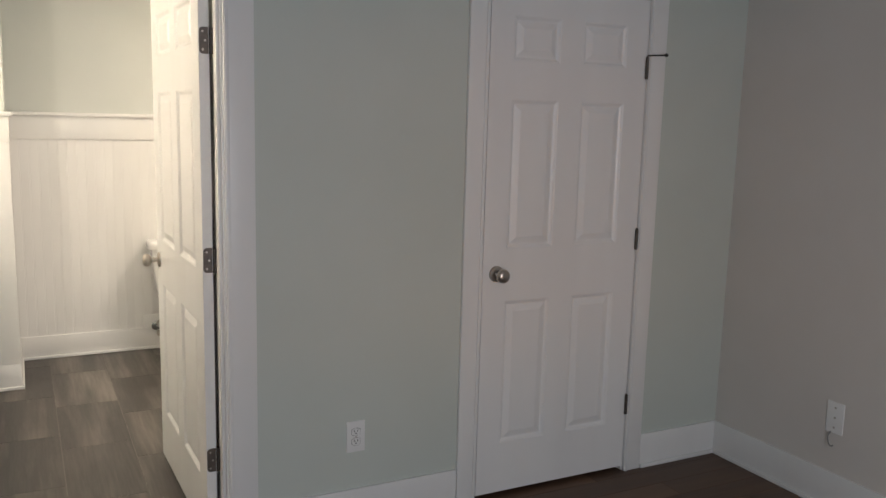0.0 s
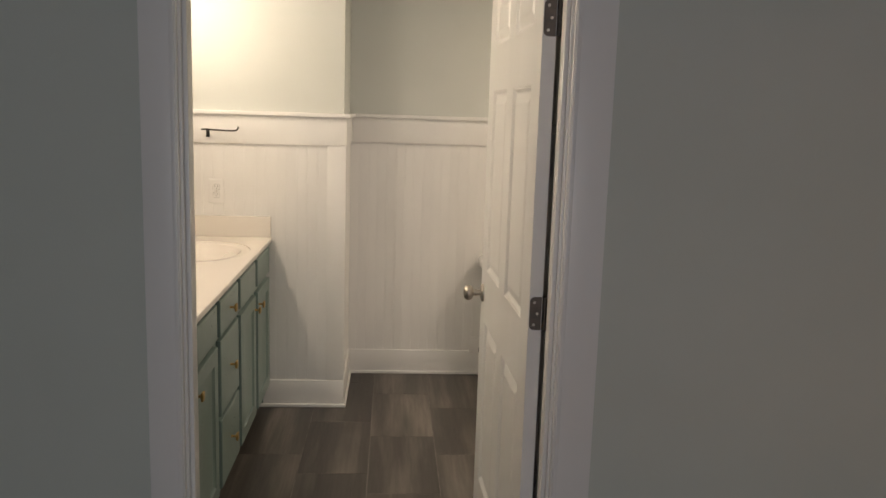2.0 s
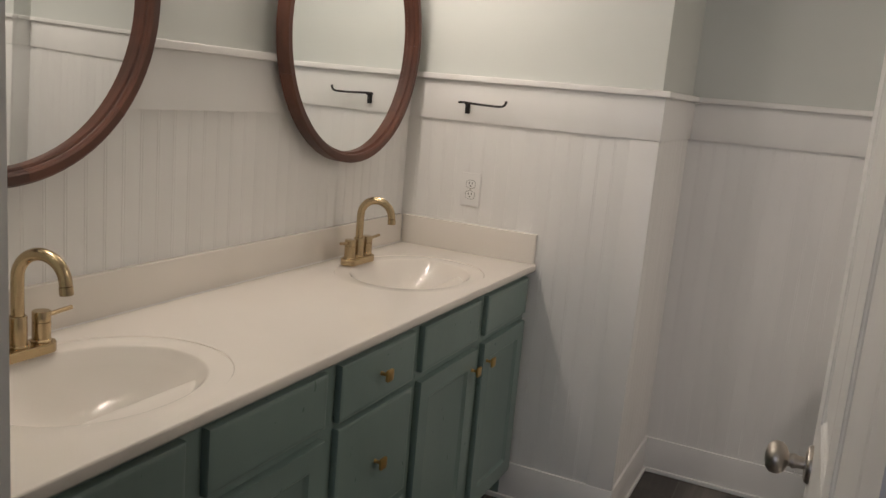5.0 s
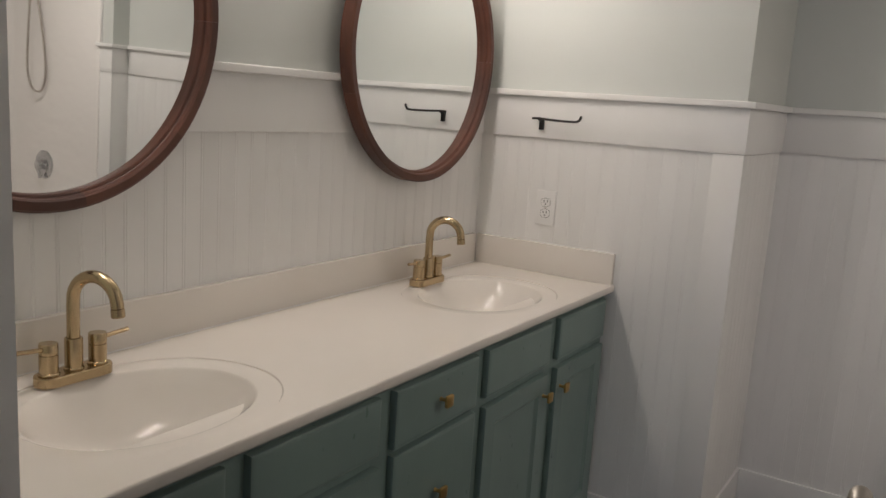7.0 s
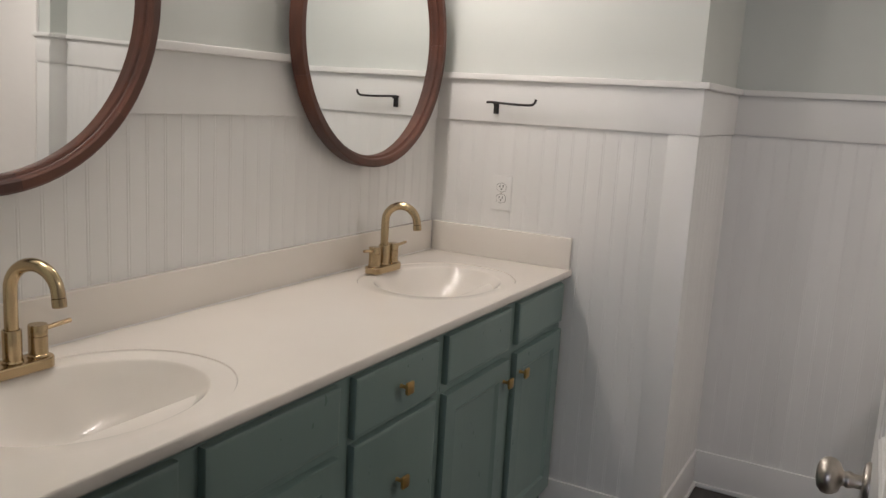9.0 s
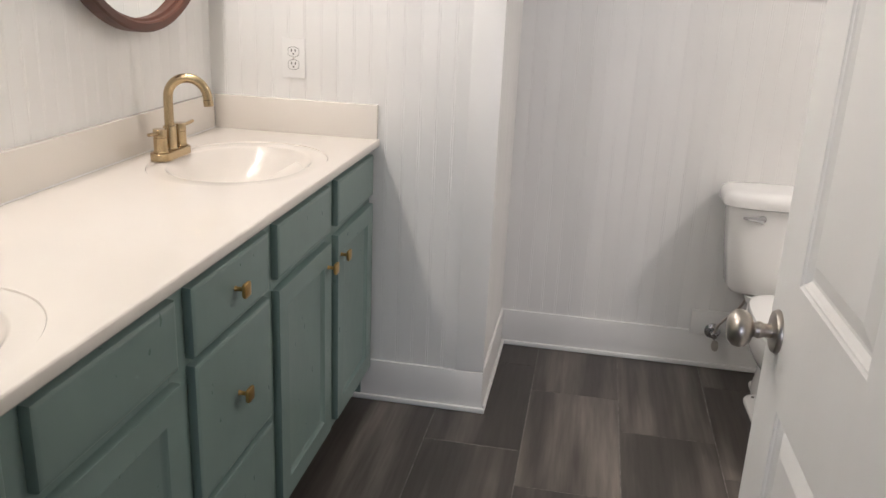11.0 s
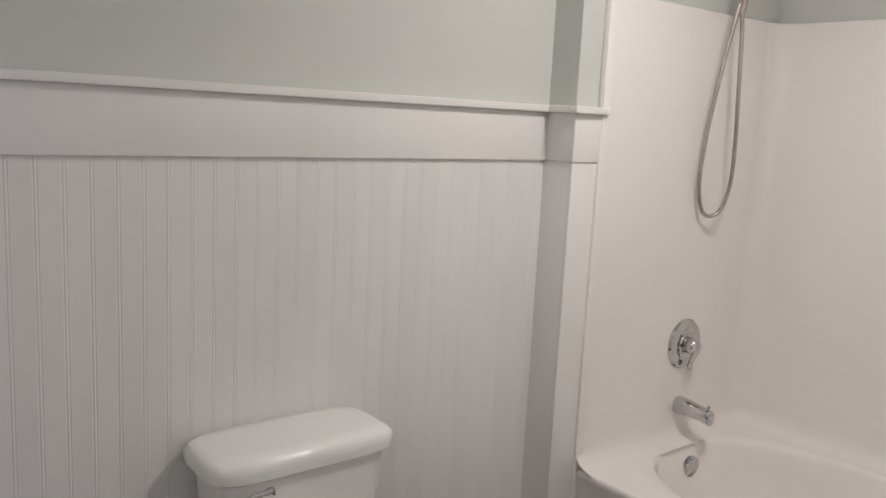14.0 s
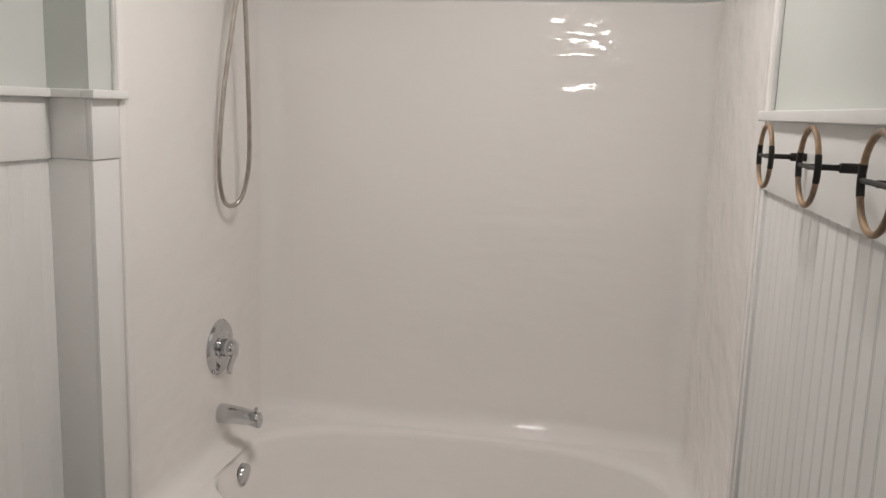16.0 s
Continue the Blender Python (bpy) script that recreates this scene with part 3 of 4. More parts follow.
for yc in VANITY_Y:
    loops = [RING[yc], oval(CX, yc, 0.2222, 0.2792, TOP - 0.0008, 72, 2.15), oval(CX, yc, 0.2208, 0.2778, TOP - 0.0030, 72, 2.15), oval(CX, yc, 0.185, 0.228, TOP - 0.0034, 72, 2.1), oval(CX, yc, 0.1815, 0.2245, TOP - 0.0048, 72, 2.08), oval(CX, yc, 0.1790, 0.2220, TOP - 0.0085, 72, 2.06)]
    for k in range(1, 17):
        f = 1 - k / 16 * 0.96
        loops.append(oval(CX - 0.045 * (1 - f), yc - 0.012 * (1 - f), 0.177 * f, 0.220 * f, TOP - 0.0085 - 0.122 * (1 - f ** 2.2), 72, 2.0))
    basin = part("basin", loops_mesh(loops, False, True), MARBLE, counter, "oval recessed wash bowl", 50)
    part("drain", lathe([(0.034, 0), (0.034, 0.003), (0.029, 0.005), (0.025, 0.003), (0.024, 0.006), (0.020, 0.0105), (0.010, 0.0125), (0.002, 0.013)], 32, Matrix.Translation((CX - 0.0435, yc - 0.0115, TOP - 0.1302))), BRASS, basin, "brushed brass drain stopper", 50)
part("caulk", box(0.0208, 0.0245, -0.058, 2.1034, TOP, TOP + 0.003, 0.0012), PLATE, counter, "white caulk bead")
part("backsplash", box(0.0006, 0.021, -0.058, 2.1034, TOP - 0.0005, 1.02, 0.003, 3), MARBLE, counter)
part("side_splash", box(0.0215, CFRONT - 0.006, 2.104, 2.1238, TOP - 0.0005, 1.02, 0.003, 3), MARBLE, counter)


def stadium(hx, hy, z, n=16):
    """Long round-ended loop along y."""
    pts = []
    for s in (1, -1):
        for k in range(n + 1):
            a = math.pi * k / n + (0 if s > 0 else math.pi)
            pts.append((hx * math.cos(a), s * (hy - hx) + hx * math.sin(a), z))
    return pts


def faucet():
    ob = thing("faucet", pose(0.105, VANITY_Y[0] - 0.008, TOP), "brushed brass two-handle gooseneck faucet", "faucet", "basin faucets")
    part("base_plate", loops_mesh([stadium(0.027, 0.081, 0), stadium(0.027, 0.081, 0.017), stadium(0.0255, 0.0795, 0.0195), stadium(0.024, 0.078, 0.020)]), BRASS, ob)
    pts = [(0, 0, 0.06), (0, 0, 0.10), (0, 0, 0.148)]
    for k in range(1, 15):
        a = math.pi * (1 - k / 14 * 0.965)
        pts.append((0.052 + 0.052 * math.cos(a), 0, 0.159 + 0.052 * math.sin(a)))
    pts.append((pts[-1][0] + 0.0008, 0, pts[-1][2] - 0.008))
    turn = Matrix.Rotation(radians(14), 3, "Z")
    pts = [tuple(turn @ Vector(p)) for p in pts]
    sp = part("spout", tube(pts, 0.0125, 20), BRASS, ob, "", 50)
    e, e0 = Vector(pts[-1]), Vector(pts[-2])
    d = (e - e0).normalized()
    m = Matrix.Translation(e) @ d.to_track_quat("Z", "Y").to_matrix().to_4x4()
    part("aerator", lathe([(0.0118, -0.002), (0.0112, -0.001), (0.0112, 0.001), (0.0132, 0.002), (0.0132, 0.017), (0.0122, 0.0185), (0.009, 0.016)], 24, m), BRASS, sp)
    part("collar", lathe([(0.0185, 0.0195), (0.0195, 0.022), (0.0185, 0.024), (0.0172, 0.025), (0.0172, 0.081), (0.0165, 0.083), (0.0140, 0.0832), (0.0135, 0.0815), (0.0122, 0.0815)], 28), BRASS, ob, "", 40)
    for s in (-1, 1):
        h = part("handle", lathe([(0.0195, 0.0195), (0.0205, 0.022), (0.0195, 0.024), (0.0178, 0.025), (0.0178, 0.060), (0.0160, 0.0605), (0.0160, 0.0625), (0.0178, 0.063), (0.0178, 0.081), (0.0168, 0.0825), (0.004, 0.083)], 28, Matrix.Translation((0, s * 0.053, 0))), BRASS, ob, "", 40)
        part("lever", tube([(0.002, s * 0.056, 0.071), (0.004, s * 0.085, 0.0745), (0.006, s * 0.120, 0.078)], 0.0048, 12), BRASS, h, "", 50)
    return ob


fa = faucet()
copy_thing(fa, pose(0.105, VANITY_Y[1] - 0.008, TOP))


def round_mirror():
    ob = thing("round_mirror", pose(0.0385, 0.383, 1.636, 0, 1.48, 0.2), "round wall mirror in a reddish walnut frame", "mirror", "vanity mirrors")
    R, n, segs = 0.398, 10, 9
    prof = [(R - 0.034, 0.0), (R - 0.034, 0.022), (R - 0.031, 0.024), (R - 0.028, 0.024), (R - 0.026, 0.0265), (R - 0.026, 0.036), (R - 0.022, 0.0395), (R - 0.005, 0.0395), (R, 0.035), (R, 0.0)]
    for s in range(segs):
        a0, a1 = 2 * math.pi * s / segs, 2 * math.pi * (s + 1) / segs - 0.0012
        bm = bmesh.new()
        rows = [[bm.verts.new((h, r * math.cos(a0 + (a1 - a0) * k / n), r * math.sin(a0 + (a1 - a0) * k / n))) for r, h in prof] for k in range(n + 1)]
        for u, v in zip(rows, rows[1:]):
            for k in range(len(prof)):
                j = (k + 1) % len(prof)
                bm.faces.new((u[k], u[j], v[j], v[k]))
        bm.faces.new(rows[0][::-1])
        bm.faces.new(rows[-1])
        part("frame_segment", bm, WOOD, ob)
    part("mirror_glass", lathe([(R - 0.0335, 0.004), (R - 0.0335, 0.010), (0.001, 0.010)], 96, Matrix.Rotation(radians(90), 4, "Y")), MIRROR, ob, "silvered mirror glass", None)
    part("backing", lathe([(R - 0.035, 0.0), (R - 0.035, 0.0035)], 64, Matrix.Rotation(radians(90), 4, "Y")), DARK, ob)
    return ob


rm = round_mirror()
copy_thing(rm, pose(0.036, 1.645, 1.636, 0, 0.2, 0))


def vanity_light():
    ob = thing("vanity_light", pose(0.0005, LIGHT_Y[0], 2.26), "three-bulb brass vanity light above the mirror", "wall lamp", "vanity lights")
    part("back_plate", box(0, 0.02, -0.3, 0.3, -0.035, 0.035, 0.004), BRASS, ob)
    for dy in (-0.105, 0.0, 0.105):
        part("arm", tube([(0.018, dy, 0.0), (0.09, dy, 0.0), (0.122, dy, -0.012), (0.13, dy, -0.04)], 0.007), BRASS, ob)
        part("socket", lathe([(0.012, -0.035), (0.022, -0.045), (0.022, -0.09), (0.014, -0.091)], 18, Matrix.Translation((0.13, dy, 0))), BRASS, ob)
    return ob


vl = vanity_light()
copy_thing(vl, pose(0.0005, LIGHT_Y[1], 2.26))
cl = thing("ceiling_light", pose(2.75, 1.75, H), "round white flush ceiling light", "ceiling lamp")
part("trim_ring", lathe([(0.17, 0.0), (0.17, -0.012), (0.155, -0.03), (0.14, -0.03), (0.138, -0.02), (0.001, -0.019)], 40), WHITE, cl)

# towel bar on the wall return
tb = thing("towel_hook_bar", pose(0.25, RET - 0.0165, 1.44), "small black wrought-iron towel bar", "towel bar")
part("post", box(-0.008, 0.008, -0.012, 0, -0.022, 0.02, 0.003), BLACK, tb)
part("bar", tube(spline([(-0.026, -0.030, 0.016), (0.0, -0.032, 0.017), (0.06, -0.033, 0.014), (0.125, -0.033, 0.013), (0.146, -0.033, 0.016), (0.155, -0.033, 0.026), (0.156, -0.033, 0.034)], 5), 0.0042), BLACK, tb, "", 50)
part("stem", tube([(0.0, -0.008, 0.008), (0.0, -0.026, 0.014), (0.0, -0.032, 0.017)], 0.0052), BLACK, tb, "", 50)


def outlet(name, m, label):
    ob = thing(name, m, label, "outlet")
    part("cover_plate", box(-0.037, 0.037, 0, 0.006, -0.061, 0.061, 0.0025, 3), PLATE, ob)
    for z in (-0.0195, 0.0195):
        r = part("receptacle", loops_mesh([[(0.0175 * max(-0.82, min(0.82, math.cos(a))) / 0.82 * 0.95, y, z + 0.0145 * math.sin(a)) for a in [2 * math.pi * k / 28 for k in range(28)]] for y in (0.0055, 0.0078)]), PLATE, ob)
        # Grey ring stands in for the shade in the seam around the receptacle.
        part("seam_shade", loops_mesh([[(0.0192 * max(-0.82, min(0.82, math.cos(a))) / 0.82 * 0.95, y, z + 0.0161 * math.sin(a)) for a in [2 * math.pi * k / 28 for k in range(28)]] for y in (0.0055, 0.0063)]), SEAM_GREY, ob)
        for x in (-0.0062, 0.0062):
            part("slot", box(x - 0.0014, x + 0.0014, 0.0076, 0.0082, z + 0.0005, z + 0.0085), DARK, r)
        part("ground_hole", lathe([(0.0027, 0), (0.0027, 0.0006)], 12, Matrix.Translation((0, 0.0076, z - 0.006)) @ Matrix.Rotation(radians(-90), 4, "X")), DARK, r)
    part("screw", lathe([(0.003, 0), (0.003, 0.001), (0.001, 0.0014)], 12, Matrix.Translation((0, 0.0058, 0)) @ Matrix.Rotation(radians(-90), 4, "X")), NICKEL, ob)
    return ob


outlet("wall_outlet", pose(0.286, RET - 0.0057, 1.146, 0, 0, 180), "white duplex wall outlet above the vanity top")
outlet("wall_outlet", pose(2.078, BED_FACE - 0.0003, 0.375, 0, 0, 180), "white duplex wall outlet above the bedroom baseboard")
jp = thing("wall_jack_plate", pose(EASTB - 0.0003, -0.81, 0.40, 0, 0, 90), "white wall jack plate with a loose cable end", "wall plate")
part("cover_plate", box(-0.04, 0.04, 0, 0.006, -0.066, 0.066, 0.0025, 3), PLATE, jp)
for z in (-0.042, 0.0, 0.042):
    part("screw" if z else "jack", lathe([(0.0045, 0), (0.0045, 0.002), (0.002, 0.004)], 12, Matrix.Translation((0, 0.0058, z)) @ Matrix.Rotation(radians(-90), 4, "X")), NICKEL, jp)
part("cable", tube(spline([(0.012, 0.006, -0.062), (0.016, 0.016, -0.082), (0.004, 0.024, -0.108), (-0.006, 0.02, -0.118), (-0.012, 0.016, -0.112)], 5), 0.0026), SEAM_GREY, jp, "short loose grey cable")

# ---------------------------------------------------------------- toilet
TX = 1.934
toilet = thing("toilet", pose(TX, 0, 0), "white two-piece toilet with its lid closed", "toilet")
tank = []
for z, hx, y0, y1 in ((0.372, 0.150, 2.535, 2.68), (0.380, 0.172, 2.515, 2.69), (0.397, 0.184, 2.505, 2.695), (0.55, 0.204, 2.492, 2.697), (0.697, 0.218, 2.482, 2.699)):
    tank.append(oval(0, (y0 + y1) / 2, hx, (y1 - y0) / 2, z, 64, 5))
part("tank", loops_mesh(tank), CHINA, toilet, "", 40)
lid = []
for z, g in ((0.6985, -0.014), (0.701, 0.010), (0.703, 0.013), (0.722, 0.015), (0.736, 0.012), (0.745, 0.003), (0.7505, -0.014), (0.7525, -0.05)):
    lid.append(oval(0, 2.5885, 0.226 + g, 0.108 + g * 0.75, z, 64, 5))
part("tank_lid", loops_mesh(lid), CHINA, toilet, "", 40)
lv = lathe([(0.0145, 0), (0.0145, 0.005), (0.012, 0.009), (0.004, 0.011)], 24, Matrix.Translation((-0.112, 2.4875, 0.666)) @ Matrix.Rotation(radians(90), 4, "X"))
loops_mesh([[(x, 2.4785 + dy, 0.667 + dz) for dy, dz in ((0.003, -h), (-0.001, -h), (-0.004, -h * 0.4), (-0.004, h * 0.4), (-0.001, h), (0.003, h))] for x, h in ((-0.110, 0.0115), (-0.130, 0.009), (-0.155, 0.006), (-0.172, 0.0042), (-0.175, 0.002))], True, True, lv)
part("flush_lever", lv, CHROME, toilet, "chrome flush lever", 40)


def egg(hx, yb, yf, z, n=64, back=2.5):
    """Egg-shaped loop from the back yb to the front yf."""
    ym = yb + (yf - yb) * 0.42
    out = []
    for k in range(n):
        a = 2 * math.pi * k / n
        c, s = math.cos(a), math.sin(a)
        hy = (yb - ym) if s > 0 else (ym - yf)
        ee = back if s > 0 else 2.1
        out.append((hx * math.copysign(abs(c) ** (2 / ee), c), ym + hy * math.copysign(abs(s) ** (2 / ee), s), z))
    return out


bowl = [egg(0.082, 2.60, 2.04, 0.012, back=4), egg(0.078, 2.60, 2.05, 0.035, back=4), egg(0.070, 2.60, 2.07, 0.075, back=4), egg(0.065, 2.60, 2.085, 0.13, back=4), egg(0.070, 2.60, 2.09, 0.165, back=4), egg(0.092, 2.60, 2.075, 0.20, back=3.5), egg(0.126, 2.60, 2.03, 0.235), egg(0.150, 2.60, 1.98, 0.275), egg(0.164, 2.59, 1.94, 0.32), egg(0.170, 2.57, 1.92, 0.36), egg(0.172, 2.56, 1.914, 0.388), egg(0.170, 2.56, 1.917, 0.398), egg(0.14, 2.54, 1.95, 0.399)]


def footprint(g, z, n=10):
    """The tapered foot: round lobes at the bolts, narrowing to a rounded front."""
    pts = []
    for cx, cy, r, a0, a1 in ((-0.046, 2.075, 0.055, 180, 270), (0.046, 2.075, 0.055, 270, 360), (0.064, 2.42, 0.050, -8, 80), (0.045, 2.56, 0.030, 0, 90), (-0.045, 2.56, 0.030, 90, 180), (-0.064, 2.42, 0.050, 100, 188)):
        for k in range(n + 1):
            a = radians(a0 + (a1 - a0) * k / n)
            pts.append((cx + (r + g) * math.cos(a), cy + (r + g) * math.sin(a), z))
    return pts


BOWL = pose(0.030, 0, 0) @ Matrix.Diagonal((1, 1, 0.93, 1))
part("bowl", loops_mesh(bowl), CHINA, toilet, "", 50).matrix_local = BOWL
foot = part("foot", loops_mesh([footprint(0, 0.0), footprint(0.002, 0.004), footprint(0.002, 0.016), footprint(-0.001, 0.021), footprint(-0.007, 0.024), footprint(-0.024, 0.034)]), CHINA, toilet, "", 50)
foot.matrix_local = BOWL
part("tank_deck", loops_mesh([oval(0, 2.58, 0.12, 0.10, 0.33, 40, 4), oval(0, 2.585, 0.15, 0.108, 0.39, 40, 4), oval(0, 2.585, 0.15, 0.108, 0.401, 40, 4)]), CHINA, toilet, "", 40).matrix_local = BOWL
part("seat_ring", loops_mesh([egg(0.168, 2.452, 1.91, 0.402, back=3.4), egg(0.173, 2.457, 1.905, 0.406, back=3.4), egg(0.173, 2.457, 1.905, 0.414, back=3.4), egg(0.169, 2.454, 1.91, 0.418, back=3.4)]), SEAT_PL, toilet, "", 40).matrix_local = BOWL
part("seat_cover", loops_mesh([egg(0.168, 2.462, 1.907, 0.4205, back=3.6), egg(0.173, 2.467, 1.902, 0.424, back=3.6), egg(0.173, 2.467, 1.902, 0.432, back=3.6), egg(0.169, 2.464, 1.907, 0.438, back=3.6), egg(0.150, 2.449, 1.93, 0.4415, back=3.6), egg(0.09, 2.39, 2.01, 0.4435, back=3.6)]), SEAT_PL, toilet, "white closed seat cover", 40).matrix_local = BOWL
for s in (-1, 1):
    part("seat_hinge", box(s * 0.075 - 0.022, s * 0.075 + 0.022, 2.468, 2.490, 0.4025, 0.425, 0.006), SEAT_PL, toilet).matrix_local = BOWL
    part("bolt", lathe([(0.010, 0.0), (0.010, 0.003), (0.005, 0.004), (0.005, 0.012), (0.002, 0.013)], 14, Matrix.Translation((s * 0.088, 2.415, 0.0245))), BRONZE, toilet, "tarnished floor bolt").matrix_local = BOWL

sv = thing("shutoff_valve", pose(1.752, FAR - 0.0145, 0.157), "chrome toilet shutoff valve with braided supply hose", "valve")
part("escutcheon", lathe([(0.031, 0.0085), (0.030, 0.012), (0.022, 0.017), (0.01, 0.018)], 28, Matrix.Rotation(radians(90), 4, "X")), CHROME, sv)
part("body", lathe([(0.008, 0.016), (0.008, 0.04), (0.012, 0.042), (0.012, 0.064), (0.009, 0.066)], 16, Matrix.Rotation(radians(90), 4, "X")), CHROME, sv)
part("oval_handle", loops_mesh([oval(0, 0, 0.013, 0.021, z, 24) for z in (-0.004, 0.004)]), NICKEL, sv).matrix_local = pose(0.006, -0.072, -0.035, 75, 0, 15)
part("handle_stem", tube([(0, -0.055, 0), (0.003, -0.06, -0.018), (0.006, -0.07, -0.035)], 0.0045), CHROME, sv)
part("supply_hose", tube(spline([(0.0, -0.053, 0.008), (0.012, -0.056, 0.045), (0.045, -0.07, 0.095), (0.075, -0.09, 0.145), (0.082, -0.105, 0.185), (0.08, -0.11, 0.215)], 6), 0.005), NICKEL, sv, "braided steel hose", 50)
part("hose_nut", lathe([(0.017, 0.0), (0.017, 0.022), (0.012, 0.024)], 8, Matrix.Translation((0.08, -0.11, 0.196))), PLATE, sv)
part("backing_plate", box(-0.085, 0.085, 0.0003, 0.0085, -0.02, 0.078, 0.0015), WHITE, sv).matrix_local = pose(0, -0.0088, 0)

# ---------------------------------------------------------------- tub
tub = thing("bathtub_unit", pose(0, 0, 0), "glossy white one-piece bathtub and shower surround", "bathtub")
Y0, Y1 = HOOK_Y + 0.016, PLUMB_Y - 0.018
TOPZ, RIM = 1.893, 0.415
R = 0.085


def surround_path(off=0.0):
    """The plan line of the surround's inner face."""
    xb, ya, yb, r = TUB_X1 + off, Y0 - off, Y1 + off, R + off
    pts = [(TUB_X0 - 0.004, yb), (TUB_X0 + 0.03, yb)]
    pts += [(x, yb) for x in (3.2, 3.5)]
    pts += [(xb - r + r * math.sin(radians(a)), yb - r + r * math.cos(radians(a))) for a in range(0, 91, 9)]
    pts += [(xb, yb - r - k * (yb - ya - 2 * r) / 6) for k in range(1, 6)]
    pts += [(xb - r + r * math.cos(radians(a)), ya + r - r * math.sin(radians(a))) for a in range(0, 91, 9)]
    pts += [(x, ya) for x in (3.5, 3.2)]
    return pts + [(TUB_X0 + 0.03, ya), (TUB_X0 - 0.004, ya)]


bm = bmesh.new()
rows = []
for z, off in ((RIM - 0.004, -0.072), (RIM + 0.0015, -0.058), (RIM + 0.005, -0.040), (RIM + 0.013, -0.022), (RIM + 0.026, -0.009), (RIM + 0.044, -0.002), (RIM + 0.066, 0.0), (0.9, 0.0), (1.4, 0.0), (TOPZ - 0.04, 0.0), (TOPZ - 0.014, 0.0), (TOPZ - 0.012, 0.0), (TOPZ - 0.004, 0.002), (TOPZ, 0.008), (TOPZ, 0.014)):
    rows.append([bm.verts.new((x, y, z)) for x, y in surround_path(off)])
for u, v in zip(rows, rows[1:]):
    for k in range(len(u) - 1):
        bm.faces.new((u[k], u[k + 1], v[k + 1], v[k]))
part("surround", bm, ACRYL, tub, "glossy white moulded shower surround", 45)
for y0, y1 in ((Y1 - 0.002, Y1 + 0.012), (Y0 - 0.012, Y0 + 0.002)):
    part("edge_flange", box(TUB_X0 - 0.010, TUB_X0 + 0.026, y0, y1, 0.001, TOPZ - 0.0005, 0.006, 3), ACRYL, tub)
cxm, cym = (TUB_X0 + TUB_X1) / 2, (Y0 + Y1) / 2
hx, hy = (TUB_X1 - TUB_X0) / 2, (Y1 - Y0) / 2
N = 120
icx = cxm - 0.012
loops = [oval(cxm, cym, hx - 0.004, hy + 0.015, 0.0, N, 60), oval(cxm, cym, hx - 0.004, hy + 0.015, RIM - 0.03, N, 60), oval(cxm, cym, hx, hy, RIM - 0.022, N, 150), oval(cxm, cym, hx, hy, RIM - 0.01, N, 150), oval(cxm, cym, hx - 0.004, hy - 0.001, RIM - 0.003, N, 110), oval(cxm, cym, hx - 0.011, hy - 0.002, RIM, N, 80), oval(cxm, cym, hx - 0.020, hy - 0.014, RIM - 0.0003, N, 24), oval(icx, cym, 0.395, 0.725, RIM - 0.002, N, 3.2)]
for kx, ky, z, e in ((0.372, 0.702, RIM - 0.004, 2.6), (0.366, 0.695, RIM - 0.009, 2.6), (0.360, 0.688, RIM - 0.022, 2.6), (0.345, 0.672, RIM - 0.12, 2.7), (0.305, 0.60, RIM - 0.24, 3.0), (0.285, 0.575, 0.115, 3.2), (0.262, 0.55, 0.09, 3.2), (0.22, 0.50, 0.08, 3.0), (0.05, 0.1, 0.075, 2.2)):
    loops.append(oval(icx, cym, kx, ky, z, N, e))
part("tub", loops_mesh(loops, False, True), ACRYL, tub, "glossy white bathtub", 50)


def wall_m(x, z, y=Y1):
    """Local z out of the tap-end wall, towards the tub."""
    return Matrix.Translation((x, y, z)) @ Matrix.Rotation(radians(90), 4, "X")


VX = 3.472
valve = thing("shower_valve", wall_m(VX, 0.758), "polished chrome single-lever tub valve", "shower valve")
part("escutcheon", lathe([(0.090, 0.0), (0.090, 0.003), (0.084, 0.010), (0.058, 0.014), (0.052, 0.0105), (0.036, 0.0105), (0.034, 0.014)], 48), CHROME, valve, "", 30)
part("hub", lathe([(0.029, 0.009), (0.029, 0.036), (0.027, 0.05), (0.021, 0.058), (0.008, 0.062)], 32), CHROME, valve, "", 50)
lever = []
for t, w, dz in ((-0.012, 0.02, 0.06), (0.0, 0.021, 0.066), (0.02, 0.018, 0.066), (0.045, 0.0125, 0.055), (0.068, 0.010, 0.047), (0.082, 0.009, 0.046), (0.086, 0.005, 0.046)):
    lever.append([(w * math.cos(a), -t, dz - 0.012 + 0.009 * math.sin(a)) for a in [2 * math.pi * k / 16 for k in range(16)]])
part("lever", loops_mesh(lever), CHROME, valve, "", 50)

sp = thing("tub_spout", wall_m(VX, 0.535), "polished chrome diverter tub spout", "tub spout")
part("body", loops_mesh([oval(0, dy, w, h, z, 28, 2.3) for z, w, h, dy in ((0, 0.031, 0.031, 0), (0.004, 0.032, 0.032, 0), (0.05, 0.029, 0.029, -0.001), (0.10, 0.025, 0.025, -0.004), (0.128, 0.0235, 0.026, -0.010), (0.138, 0.0215, 0.025, -0.012), (0.141, 0.017, 0.02, -0.012))]), CHROME, sp, "", 50)
part("outlet_lip", lathe([(0.014, -0.02), (0.014, 0.0), (0.011, 0.001)], 20, Matrix.Translation((0, -0.02, 0.122)) @ Matrix.Rotation(radians(90), 4, "X")), CHROME, sp)
